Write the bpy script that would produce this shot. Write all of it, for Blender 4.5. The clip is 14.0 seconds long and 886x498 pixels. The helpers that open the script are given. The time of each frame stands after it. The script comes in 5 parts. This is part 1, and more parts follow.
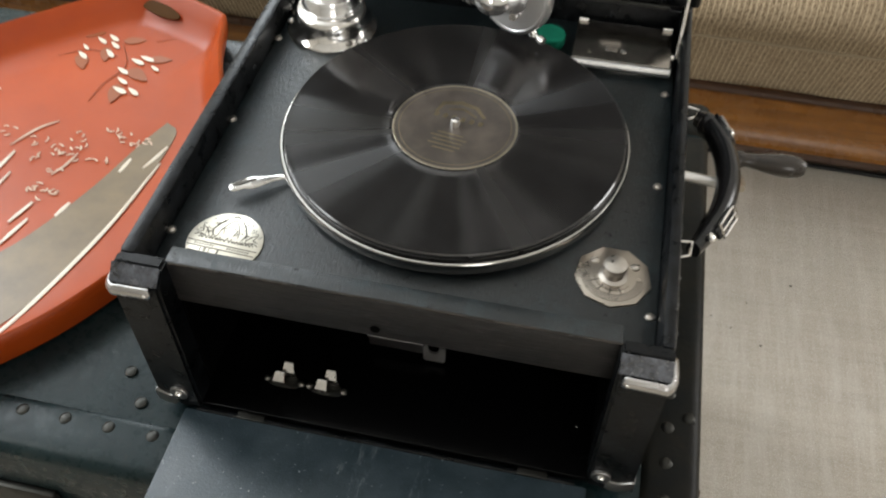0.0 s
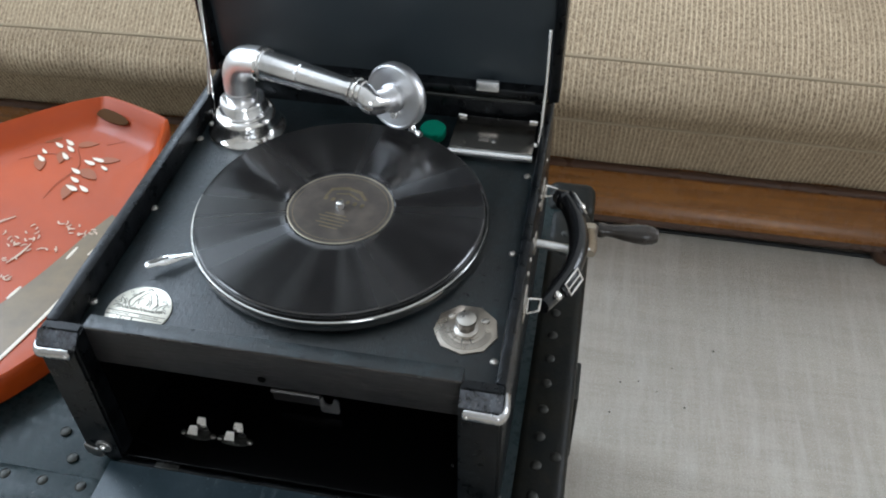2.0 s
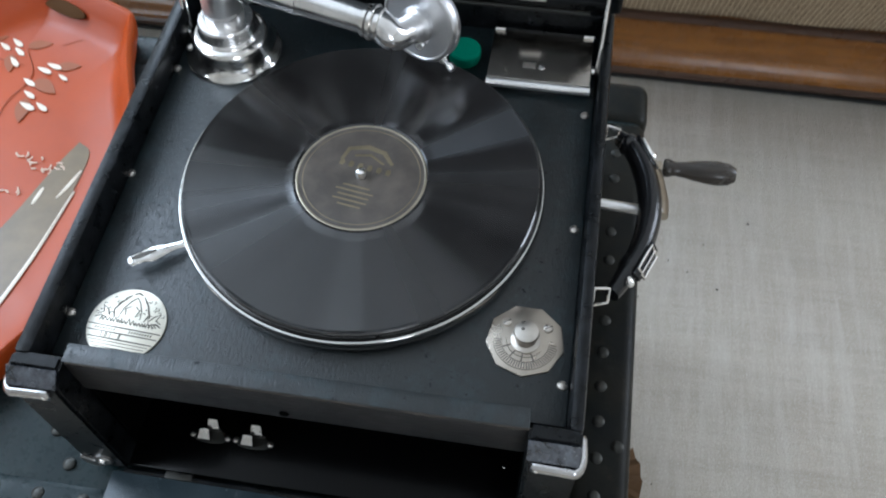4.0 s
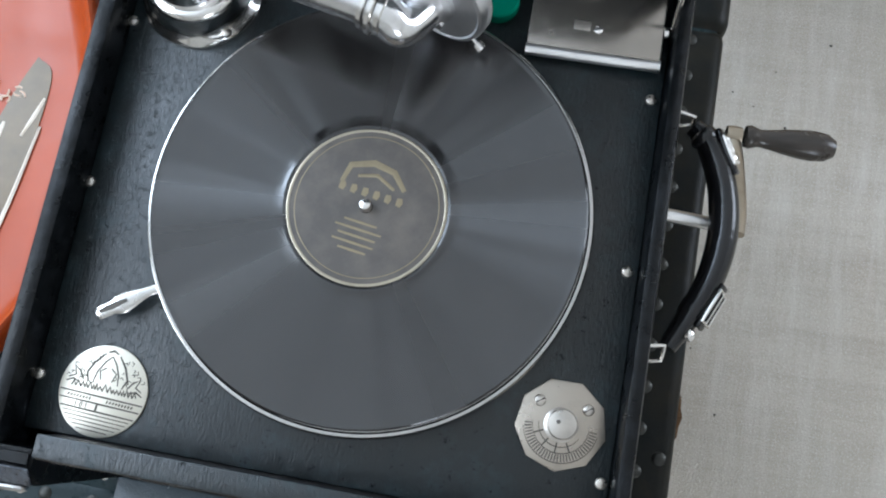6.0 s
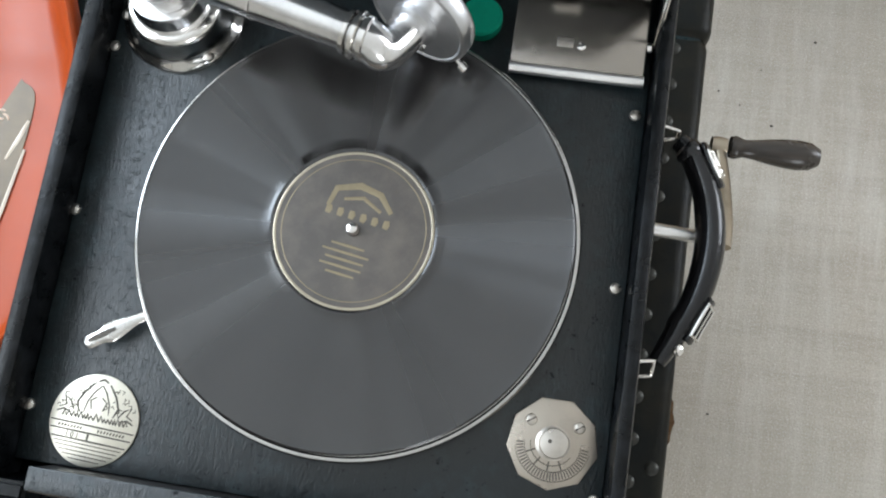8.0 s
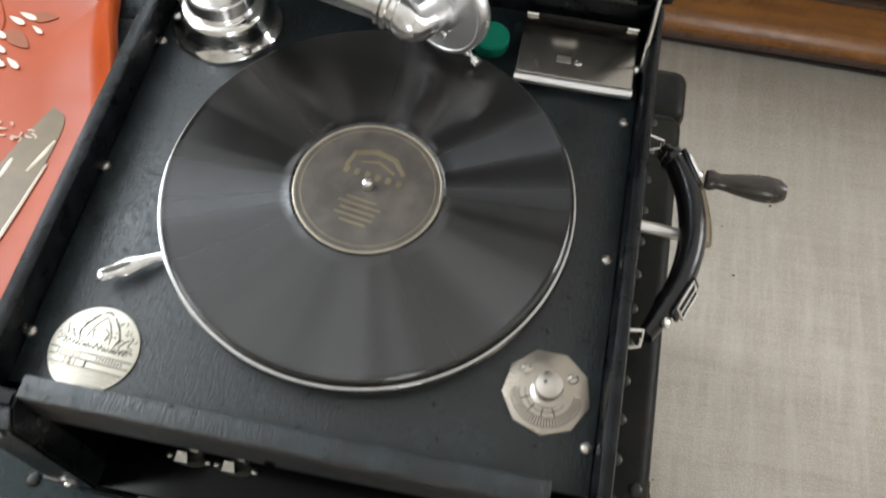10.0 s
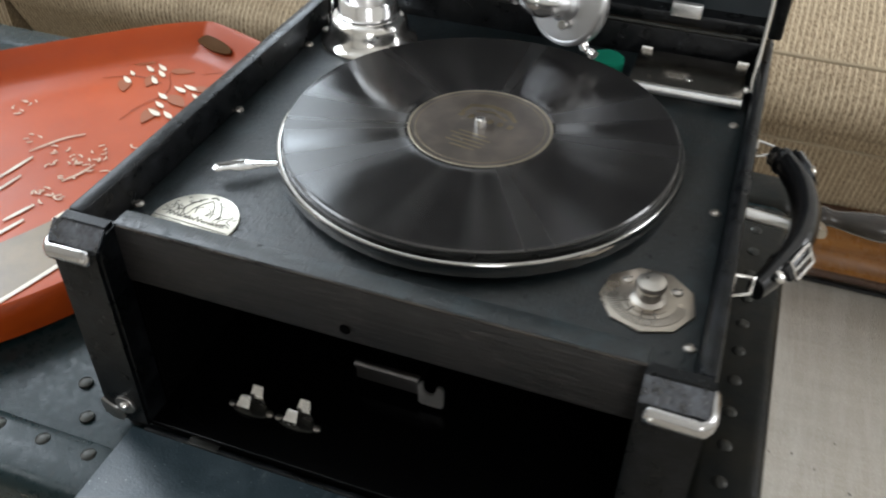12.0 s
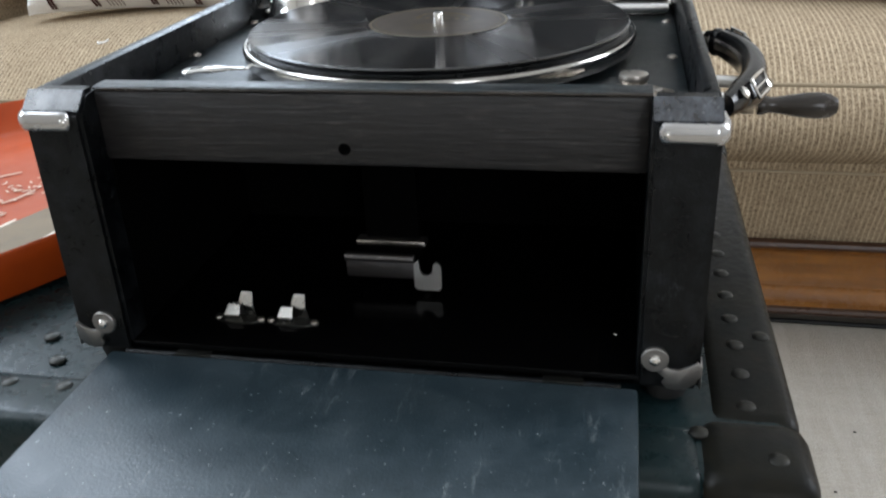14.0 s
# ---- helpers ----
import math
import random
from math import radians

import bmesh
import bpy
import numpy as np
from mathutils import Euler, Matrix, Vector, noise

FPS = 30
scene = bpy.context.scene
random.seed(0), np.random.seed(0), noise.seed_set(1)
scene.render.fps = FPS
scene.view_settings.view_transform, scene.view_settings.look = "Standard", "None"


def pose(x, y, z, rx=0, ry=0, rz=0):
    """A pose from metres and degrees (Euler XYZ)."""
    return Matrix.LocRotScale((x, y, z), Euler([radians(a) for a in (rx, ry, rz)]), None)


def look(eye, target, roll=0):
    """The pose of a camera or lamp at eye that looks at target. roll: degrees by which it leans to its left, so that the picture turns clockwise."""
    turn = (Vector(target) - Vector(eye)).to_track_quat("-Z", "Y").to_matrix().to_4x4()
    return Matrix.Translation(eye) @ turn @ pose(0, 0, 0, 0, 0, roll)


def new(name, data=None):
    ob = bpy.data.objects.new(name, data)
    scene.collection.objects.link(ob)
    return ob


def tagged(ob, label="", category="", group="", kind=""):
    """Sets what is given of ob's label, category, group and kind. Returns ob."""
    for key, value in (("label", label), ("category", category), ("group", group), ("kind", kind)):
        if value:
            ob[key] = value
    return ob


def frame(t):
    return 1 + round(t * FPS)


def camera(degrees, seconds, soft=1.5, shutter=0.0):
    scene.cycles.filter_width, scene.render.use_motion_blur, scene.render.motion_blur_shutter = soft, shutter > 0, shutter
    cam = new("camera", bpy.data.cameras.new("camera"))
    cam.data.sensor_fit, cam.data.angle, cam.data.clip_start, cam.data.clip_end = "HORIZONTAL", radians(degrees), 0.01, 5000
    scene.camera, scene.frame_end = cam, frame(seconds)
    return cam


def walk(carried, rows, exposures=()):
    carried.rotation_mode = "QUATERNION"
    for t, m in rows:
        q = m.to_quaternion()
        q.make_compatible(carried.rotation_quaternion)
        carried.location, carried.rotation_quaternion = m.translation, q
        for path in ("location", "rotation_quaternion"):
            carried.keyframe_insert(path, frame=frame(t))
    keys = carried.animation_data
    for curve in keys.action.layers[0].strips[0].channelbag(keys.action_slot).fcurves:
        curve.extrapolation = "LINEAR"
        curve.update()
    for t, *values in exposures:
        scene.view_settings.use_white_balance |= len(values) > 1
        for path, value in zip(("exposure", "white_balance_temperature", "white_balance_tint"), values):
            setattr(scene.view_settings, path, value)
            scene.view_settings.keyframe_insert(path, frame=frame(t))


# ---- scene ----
cam = camera(53.7, 14.0, soft=2.0, shutter=0.5)
PATH = [
    (0, (0.093, -0.026, 1.164), (-0.166, 1.246, -0.357), 0.8),
    (0.5, (0.149, -0.07, 1.2), (-0.175, 1.277, -0.243), -1.5),
    (1, (0.186, -0.093, 1.222), (-0.119, 1.326, -0.155), -1.4),
    (1.5, (0.199, -0.103, 1.227), (-0.108, 1.329, -0.134), -1.2),
    (2, (0.204, -0.094, 1.229), (-0.08, 1.327, -0.149), -0.8),
    (2.5, (0.204, -0.078, 1.229), (-0.098, 1.313, -0.177), -1.8),
    (3, (0.183, -0.044, 1.225), (-0.096, 1.293, -0.235), -1.9),
    (3.2, (0.167, -0.019, 1.225), (-0.061, 1.289, -0.27), -1.0),
    (5.3, (0.106, 0.285, 1.216), (-0.048, 0.829, -0.702), -6.3),
    (5.5, (0.103, 0.31, 1.214), (-0.072, 0.801, -0.717), -9.6),
    (6, (0.095, 0.346, 1.212), (-0.086, 0.735, -0.741), -15.2),
    (6.5, (0.092, 0.361, 1.211), (-0.072, 0.7, -0.753), -16.7),
    (7, (0.089, 0.362, 1.213), (-0.08, 0.71, -0.749), -17.0),
    (7.5, (0.091, 0.362, 1.215), (-0.092, 0.715, -0.745), -19.1),
    (7.7, (0.094, 0.362, 1.216), (-0.079, 0.722, -0.744), -17.5),
    (9.8, (0.097, 0.231, 1.196), (-0.09, 1.052, -0.618), -1.0),
    (10, (0.097, 0.186, 1.192), (-0.058, 1.102, -0.579), 1.9),
    (10.5, (0.11, 0.096, 1.165), (-0.078, 1.217, -0.481), 3.8),
    (11, (0.144, 0.068, 1.138), (-0.066, 1.37, -0.366), 5.4),
    (11.5, (0.174, 0.017, 1.101), (-0.247, 1.328, -0.351), 0.8),
    (12, (0.144, -0.005, 1.026), (-0.375, 1.445, -0.25), 0.8),
    (12.5, (0.119, -0.039, 0.959), (-0.377, 1.547, -0.154), -1.7),
    (13, (0.129, -0.07, 0.92), (-0.322, 1.634, -0.026), -3.8),
    (13.5, (0.127, -0.108, 0.874), (-0.277, 1.652, 0.016), -3.8),
    (14, (0.124, -0.126, 0.849), (-0.255, 1.629, -0.032), -2.8),
]
EXPOSURES = [(0, 0.04, 6850, 10), (1.5, -0.01, 6080, 9), (2.5, -0.02, 5800, 8), (3.2, -0.03, 5750, 8), (5.5, 0.08, 5700, 8), (7.7, 0.17, 6050, 8),
             (10, 0.17, 6600, 10), (11, 0.08, 6500, 10), (11.5, 0.08, 6300, 9), (12.5, -0.08, 6500, 10), (13.5, 0.14, 6150, 10), (14, 0.10, 6080, 10)]
walk(cam, [(t, look(eye, target, roll)) for t, eye, target, roll in PATH], EXPOSURES)

# ---- light ----
world = bpy.data.worlds.new("sky")
scene.world = world
world.use_nodes = True
_bg = world.node_tree.nodes["Background"]
_sky = world.node_tree.nodes.new("ShaderNodeTexSky")
_sky.sky_type, _sky.sun_disc = "NISHITA", False
_sky.sun_elevation, _sky.sun_rotation = radians(42), radians(-50)
world.node_tree.links.new(_sky.outputs[0], _bg.inputs[0])
_bg.inputs[1].default_value = 0.12


def window_light(name, eye, target, w, h, watts, colour):
    """The sky's light in a window opening."""
    d = bpy.data.lights.new(name, "AREA")
    d.shape, d.size, d.size_y, d.energy, d.color = "RECTANGLE", w, h, watts, colour
    ob = new(name, d)
    ob.matrix_world = look(eye, target)
    return ob


window_light("window_light_back", (-0.90, 2.42, 1.90), (-0.90, 0.0, 1.80), 0.8, 1.1, 25, (0.82, 0.92, 1.0))
window_light("window_light_side", (-1.48, 1.02, 1.85), (0.3, 0.90, 1.40), 0.64, 1.2, 22, (0.82, 0.91, 1.0))
window_light("window_light_side", (-1.48, 0.02, 1.85), (0.3, 0.12, 1.40), 0.64, 1.2, 17, (0.92, 0.97, 1.0))
window_light("window_light_east", (2.57, 1.40, 1.60), (0.5, 1.15, 1.20), 0.9, 1.3, 29, (0.98, 0.98, 1.0))
window_light("window_light_front", (1.4, -2.57, 1.65), (0.7, 0.6, 1.40), 0.8, 1.1, 18, (1.0, 0.98, 0.96))


# ---- materials ----
def material(name, colour, rough=0.5, metal=0.0, spec=0.5):
    m = bpy.data.materials.new(name)
    m.use_nodes = True
    b = m.node_tree.nodes["Principled BSDF"]
    b.inputs["Base Color"].default_value = (*colour, 1)
    b.inputs["Roughness"].default_value = rough
    b.inputs["Metallic"].default_value = metal
    b.inputs["Specular IOR Level"].default_value = spec
    return m


def node(m, kind, **values):
    n = m.node_tree.nodes.new(kind)
    for key, value in values.items():
        n.inputs[key.replace("_", " ")].default_value = value
    return n


def link(m, a, b):
    m.node_tree.links.new(a, b)


def coords(m, scale=(1, 1, 1), turn=(0, 0, 0), space="Object"):
    c = m.node_tree.nodes.new("ShaderNodeTexCoord")
    p = m.node_tree.nodes.new("ShaderNodeMapping")
    p.inputs["Scale"].default_value, p.inputs["Rotation"].default_value = scale, turn
    link(m, c.outputs[space], p.inputs["Vector"])
    return p.outputs["Vector"]


def noise_of(m, scale, detail=4, rough=0.6, stretch=(1, 1, 1)):
    n = node(m, "ShaderNodeTexNoise", Scale=scale, Detail=detail, Roughness=rough)
    link(m, coords(m, stretch), n.inputs["Vector"])
    return n.outputs["Fac"]


def ramp(m, fac, stops):
    r = m.node_tree.nodes.new("ShaderNodeValToRGB")
    while len(r.color_ramp.elements) < len(stops):
        r.color_ramp.elements.new(0.5)
    for e, (at, c) in zip(r.color_ramp.elements, stops):
        e.position, e.color = at, (*c, 1) if isinstance(c, tuple) else (c, c, c, 1)
    link(m, fac, r.inputs["Fac"])
    return r.outputs["Color"]


def blend(m, fac, a, b, kind="MIX"):
    x = m.node_tree.nodes.new("ShaderNodeMix")
    x.data_type, x.blend_type = "RGBA", kind
    for slot, v in ((0, fac), (6, a), (7, b)):
        if isinstance(v, bpy.types.NodeSocket):
            link(m, v, x.inputs[slot])
        else:
            x.inputs[slot].default_value = (*v, 1) if isinstance(v, tuple) else v
    return x.outputs[2]


def set_in(m, name, socket):
    link(m, socket, m.node_tree.nodes["Principled BSDF"].inputs[name])


def bump(m, height, strength, distance):
    b = node(m, "ShaderNodeBump", Strength=strength, Distance=distance)
    link(m, height, b.inputs["Height"])
    set_in(m, "Normal", b.outputs["Normal"])


def make_leatherette(name, dark):
    """Black grained cloth over board, rubbed pale in patches."""
    m = material(name, (0.012, 0.013, 0.014), 0.5, spec=0.24 if dark else 0.68)
    grain = noise_of(m, 900 if dark else 620, 2, 0.6, (1, 0.30, 1))
    wear = noise_of(m, 62 if dark else 38, 6, 0.7)
    col = blend(m, ramp(m, wear, [(0.50, 0.0), (0.76, 1.0)]), (0.0020, 0.0025, 0.0030) if dark else (0.0040, 0.0078, 0.0092), (0.015, 0.017, 0.020) if dark else (0.016, 0.030, 0.035))
    scuff = ramp(m, noise_of(m, 55, 8, 0.8, (1.0, 0.3, 0.6)), [(0.60, 0.0), (0.70, 0.6)])
    col = blend(m, scuff, col, (0.055, 0.062, 0.068))
    pits = ramp(m, noise_of(m, 170 if dark else 230, 5, 0.75), [(0.56, 0.0), (0.68, 1.0)])
    if not dark:
        blots = ramp(m, noise_of(m, 105, 7, 0.8), [(0.60, 0.0), (0.66, 1.0)])
        col = blend(m, blots, col, (0.0015, 0.0020, 0.0024))
        set_in(m, "Specular IOR Level", ramp(m, blots.node.inputs["Fac"].links[0].from_socket, [(0.60, 0.64), (0.66, 0.12)]))
    set_in(m, "Base Color", col)
    set_in(m, "Roughness", ramp(m, wear, [(0.3, 0.22 if dark else 0.34), (0.75, 0.42 if dark else 0.50)]))
    total = m.node_tree.nodes.new("ShaderNodeMath")
    total.operation = "MULTIPLY_ADD"
    total.inputs[1].default_value = 0.8 if dark else 0.45
    link(m, pits, total.inputs[0]), link(m, grain, total.inputs[2])
    bump(m, total.outputs[0], 0.24 if dark else 0.45, 0.0008)
    return m


def make_metal(name, colour, low, high, scale=60):
    m = material(name, colour, low, 1.0)
    n = noise_of(m, scale, 5, 0.65)
    set_in(m, "Roughness", ramp(m, n, [(0.35, low), (0.7, high)]))
    dark = tuple(c * 0.72 for c in colour)
    set_in(m, "Base Color", blend(m, ramp(m, noise_of(m, scale * 0.6, 6, 0.7), [(0.52, 0.0), (0.8, 1.0)]), colour, dark))
    return m


def make_shellac():
    m = material("shellac_disc", (0.005, 0.005, 0.0055), 0.30)
    b = m.node_tree.nodes["Principled BSDF"]
    b.inputs["Anisotropic"].default_value = 0.97
    b.inputs["Anisotropic Rotation"].default_value = 0.25
    b.inputs["Specular IOR Level"].default_value = 1.0
    t = m.node_tree.nodes.new("ShaderNodeTangent")
    t.direction_type, t.axis = "RADIAL", "Z"
    link(m, t.outputs[0], b.inputs["Tangent"])
    # roughness changes in fine sectors round the disc to imitate streaks of reflected light
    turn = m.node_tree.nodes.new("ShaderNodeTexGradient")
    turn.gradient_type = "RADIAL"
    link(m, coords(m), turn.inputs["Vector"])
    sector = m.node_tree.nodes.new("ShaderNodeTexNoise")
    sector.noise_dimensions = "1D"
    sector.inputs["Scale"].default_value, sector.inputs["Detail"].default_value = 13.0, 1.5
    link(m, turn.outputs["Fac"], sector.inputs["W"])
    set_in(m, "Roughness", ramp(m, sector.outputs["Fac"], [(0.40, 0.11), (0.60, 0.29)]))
    set_in(m, "Base Color", ramp(m, noise_of(m, 30, 6, 0.7), [(0.4, (0.0095, 0.0084, 0.0082)), (0.75, (0.0175, 0.0158, 0.0152))]))
    return m


def make_orange():
    m = material("orange_lacquer", (0.62, 0.085, 0.018), 0.24, spec=0.42)
    n = noise_of(m, 7, 5)
    set_in(m, "Base Color", blend(m, ramp(m, n, [(0.35, 0.0), (0.7, 1.0)]), (0.41, 0.060, 0.005), (0.32, 0.043, 0.003)))
    set_in(m, "Roughness", ramp(m, noise_of(m, 24, 5), [(0.3, 0.30), (0.7, 0.44)]))
    return m


def make_fibre():
    """Dark blue-green vulcanised fibre of the trunk, scuffed and mottled."""
    m = material("trunk_fibre", (0.02, 0.03, 0.03), 0.4, spec=0.24)
    big, small = noise_of(m, 11, 6, 0.65), noise_of(m, 120, 5, 0.7)
    col = blend(m, ramp(m, big, [(0.35, 0.0), (0.7, 1.0)]), (0.0038, 0.0120, 0.0142), (0.012, 0.024, 0.025))
    col = blend(m, ramp(m, small, [(0.62, 0.0), (0.75, 0.6)]), col, (0.036, 0.034, 0.027))
    set_in(m, "Base Color", col)
    set_in(m, "Roughness", ramp(m, small, [(0.3, 0.18), (0.75, 0.46)]))
    bump(m, small, 0.25, 0.0012)
    return m


def make_door_cloth():
    """Blue-black worn cloth of the fall-front panel."""
    m = material("worn_panel_cloth", (0.02, 0.024, 0.028), 0.42, spec=0.5)
    wear, fine = noise_of(m, 26, 7, 0.7), noise_of(m, 700, 2)
    scr = noise_of(m, 70, 8, 0.8, (1, 0.25, 1))
    col = blend(m, ramp(m, wear, [(0.4, 0.0), (0.75, 1.0)]), (0.022, 0.036, 0.045), (0.052, 0.072, 0.085))
    col = blend(m, ramp(m, scr, [(0.585, 0.0), (0.66, 0.7)]), col, (0.14, 0.165, 0.175))
    col = blend(m, ramp(m, noise_of(m, 420, 2, 0.5), [(0.72, 0.0), (0.75, 0.9)]), col, (0.34, 0.37, 0.38))
    set_in(m, "Base Color", col)
    set_in(m, "Roughness", ramp(m, wear, [(0.3, 0.30), (0.7, 0.46)]))
    bump(m, fine, 0.35, 0.0006)
    return m


def make_wood(name, a, b, axis=0, rough=0.35, scale=1.0):
    m = material(name, a, rough)
    stretch = [18.0, 18.0, 18.0]
    stretch[axis] = 1.2
    n = node(m, "ShaderNodeTexNoise", Scale=4.0 * scale, Detail=7, Roughness=0.65, Distortion=0.6)
    link(m, coords(m, tuple(stretch)), n.inputs["Vector"])
    set_in(m, "Base Color", ramp(m, n.outputs["Fac"], [(0.30, a), (0.68, b)]))
    set_in(m, "Roughness", ramp(m, noise_of(m, 30, 4), [(0.3, rough * 0.8), (0.7, rough * 1.3)]))
    bump(m, n.outputs["Fac"], 0.15, 0.001)
    return m


def make_ribbed():
    """Beige upholstery with raised cream ribs and brown flecks between them."""
    m = material("ribbed_upholstery", (0.4, 0.33, 0.24), 0.9, spec=0.2)
    w = m.node_tree.nodes.new("ShaderNodeTexWave")
    w.wave_type, w.bands_direction = "BANDS", "X"
    w.inputs["Scale"].default_value, w.inputs["Distortion"].default_value = 38.0, 0.18
    w.inputs["Detail"].default_value, w.inputs["Detail Scale"].default_value = 2.0, 0.5
    link(m, coords(m), w.inputs["Vector"])
    fleck = noise_of(m, 270, 3, 0.8, (1.0, 0.55, 0.55))
    thread = noise_of(m, 520, 2, 0.6, (1.0, 0.45, 0.45))
    broken = noise_of(m, 60, 3, 0.7, (1.0, 0.25, 0.25))
    ground = blend(m, ramp(m, fleck, [(0.40, 0.0), (0.58, 1.0)]), (0.135, 0.088, 0.050), (0.42, 0.312, 0.200))
    rib = m.node_tree.nodes.new("ShaderNodeMath")
    rib.operation = "MULTIPLY"
    link(m, ramp(m, w.outputs["Fac"], [(0.66, 0.0), (0.88, 1.0)]), rib.inputs[0])
    link(m, ramp(m, broken, [(0.34, 0.45), (0.60, 0.95)]), rib.inputs[1])
    ribs = blend(m, rib.outputs[0], ground, (0.68, 0.55, 0.375))
    shade = blend(m, ramp(m, noise_of(m, 5, 4), [(0.3, 0.0), (0.7, 0.35)]), ribs, (0.25, 0.185, 0.115))
    set_in(m, "Base Color", blend(m, 0.34, shade, ramp(m, thread, [(0.38, (0.10, 0.068, 0.04)), (0.62, (0.68, 0.545, 0.37))])))
    mix = m.node_tree.nodes.new("ShaderNodeMath")
    mix.operation = "ADD"
    link(m, w.outputs["Fac"], mix.inputs[0]), link(m, fleck, mix.inputs[1])
    bump(m, mix.outputs[0], 0.4, 0.0016)
    return m


def make_carpet():
    """Flat-woven greyish beige carpet."""
    m = material("woven_carpet", (0.4, 0.36, 0.3), 0.62, spec=0.7)
    wx = m.node_tree.nodes.new("ShaderNodeTexWave")
    wy = m.node_tree.nodes.new("ShaderNodeTexWave")
    for w, d in ((wx, "X"), (wy, "Y")):
        w.wave_type, w.bands_direction = "BANDS", d
        w.inputs["Scale"].default_value, w.inputs["Distortion"].default_value = 74.0, 11.0
        w.inputs["Detail"].default_value, w.inputs["Detail Scale"].default_value = 2.0, 2.0
        link(m, coords(m), w.inputs["Vector"])
    both = m.node_tree.nodes.new("ShaderNodeMath")
    both.operation = "MULTIPLY"
    link(m, wx.outputs["Fac"], both.inputs[0]), link(m, wy.outputs["Fac"], both.inputs[1])
    col = ramp(m, both.outputs[0], [(0.05, (0.405, 0.355, 0.285)), (0.6, (0.475, 0.424, 0.348))])
    col = blend(m, ramp(m, noise_of(m, 7, 6, 0.65), [(0.35, 0.0), (0.7, 0.5)]), col, (0.42, 0.365, 0.30))
    col = blend(m, ramp(m, noise_of(m, 330, 3), [(0.3, 0.0), (0.75, 0.4)]), col, (0.62, 0.57, 0.50))
    col = blend(m, ramp(m, noise_of(m, 10, 5, 0.7, (0.5, 5.0, 1.0)), [(0.42, 0.0), (0.70, 0.65)]), col, (0.32, 0.27, 0.215))
    col = blend(m, ramp(m, noise_of(m, 12, 5, 0.7, (5.0, 0.5, 1.0)), [(0.45, 0.0), (0.70, 0.55)]), col, (0.60, 0.565, 0.51))
    col = blend(m, ramp(m, noise_of(m, 2.2, 4, 0.6), [(0.36, 0.0), (0.66, 0.55)]), col, (0.365, 0.338, 0.278))
    col = blend(m, ramp(m, noise_of(m, 480, 2, 0.7), [(0.58, 0.0), (0.68, 0.65)]), col, (0.74, 0.73, 0.70))
    col = blend(m, ramp(m, noise_of(m, 210, 4, 0.8), [(0.60, 0.0), (0.72, 0.55)]), col, (0.24, 0.215, 0.18))
    set_in(m, "Base Color", col)
    bump(m, both.outputs[0], 0.5, 0.0018)
    return m


def make_plaster(name, colour):
    m = material(name, colour, 0.9, spec=0.2)
    n = noise_of(m, 3, 5)
    set_in(m, "Base Color", blend(m, ramp(m, n, [(0.3, 0.0), (0.7, 0.25)]), colour, tuple(c * 0.85 for c in colour)))
    bump(m, noise_of(m, 60, 4), 0.15, 0.002)
    return m


def make_cloth(name, colour):
    m = material(name, colour, 0.95, spec=0.15)
    n = noise_of(m, 260, 3)
    set_in(m, "Base Color", blend(m, ramp(m, n, [(0.3, 0.0), (0.7, 0.5)]), colour, tuple(c * 0.78 for c in colour)))
    bump(m, n, 0.3, 0.0015)
    return m


LEATHERETTE = make_leatherette("black_leatherette", True)
DECK_CLOTH = make_leatherette("rubbed_deck_leatherette", False)
LEATHERETTE_WOOD = make_wood("black_stained_wood", (0.0018, 0.0016, 0.0016), (0.0085, 0.0070, 0.0068), 0, 0.44, 5.0)
_grain = LEATHERETTE_WOOD.node_tree.nodes["Principled BSDF"].inputs["Base Color"].links[0].from_socket
_dash = ramp(LEATHERETTE_WOOD, noise_of(LEATHERETTE_WOOD, 20, 4, 0.7, (3.2, 22.0, 22.0)), [(0.52, 0.0), (0.66, 0.8)])
_blotch = ramp(LEATHERETTE_WOOD, noise_of(LEATHERETTE_WOOD, 24, 4, 0.6), [(0.36, 0.15), (0.62, 1.0)])
_worn = blend(LEATHERETTE_WOOD, _dash, (0.0, 0.0, 0.0), _blotch)
set_in(LEATHERETTE_WOOD, "Base Color", blend(LEATHERETTE_WOOD, _worn, _grain, (0.050, 0.041, 0.039)))
LEATHERETTE_WOOD.node_tree.nodes["Bump"].inputs["Strength"].default_value = 0.95
LEATHERETTE_WOOD.node_tree.nodes["Principled BSDF"].inputs["Specular IOR Level"].default_value = 0.6
LACQUER = material("black_lacquer", (0.0028, 0.003, 0.0033), 0.28)
set_in(LACQUER, "Roughness", ramp(LACQUER, noise_of(LACQUER, 14, 5), [(0.3, 0.22), (0.7, 0.42)]))
# blue-grey mottling puts the reflection of the bright ceiling into the base colour
CAP_GLOSS = material("black_gloss_painted_sheen", (0.012, 0.014, 0.018), 0.3, spec=1.0)
set_in(CAP_GLOSS, "Base Color", ramp(CAP_GLOSS, noise_of(CAP_GLOSS, 130, 5, 0.7, (1.0, 1.0, 0.4)), [(0.36, (0.006, 0.007, 0.009)), (0.62, (0.085, 0.092, 0.108))]))
set_in(CAP_GLOSS, "Roughness", ramp(CAP_GLOSS, noise_of(CAP_GLOSS, 90, 5, 0.7), [(0.35, 0.12), (0.7, 0.34)]))
NICKEL = make_metal("polished_nickel", (0.86, 0.84, 0.81), 0.10, 0.24)
NICKEL_DULL = make_metal("tarnished_nickel", (0.58, 0.54, 0.49), 0.24, 0.45)
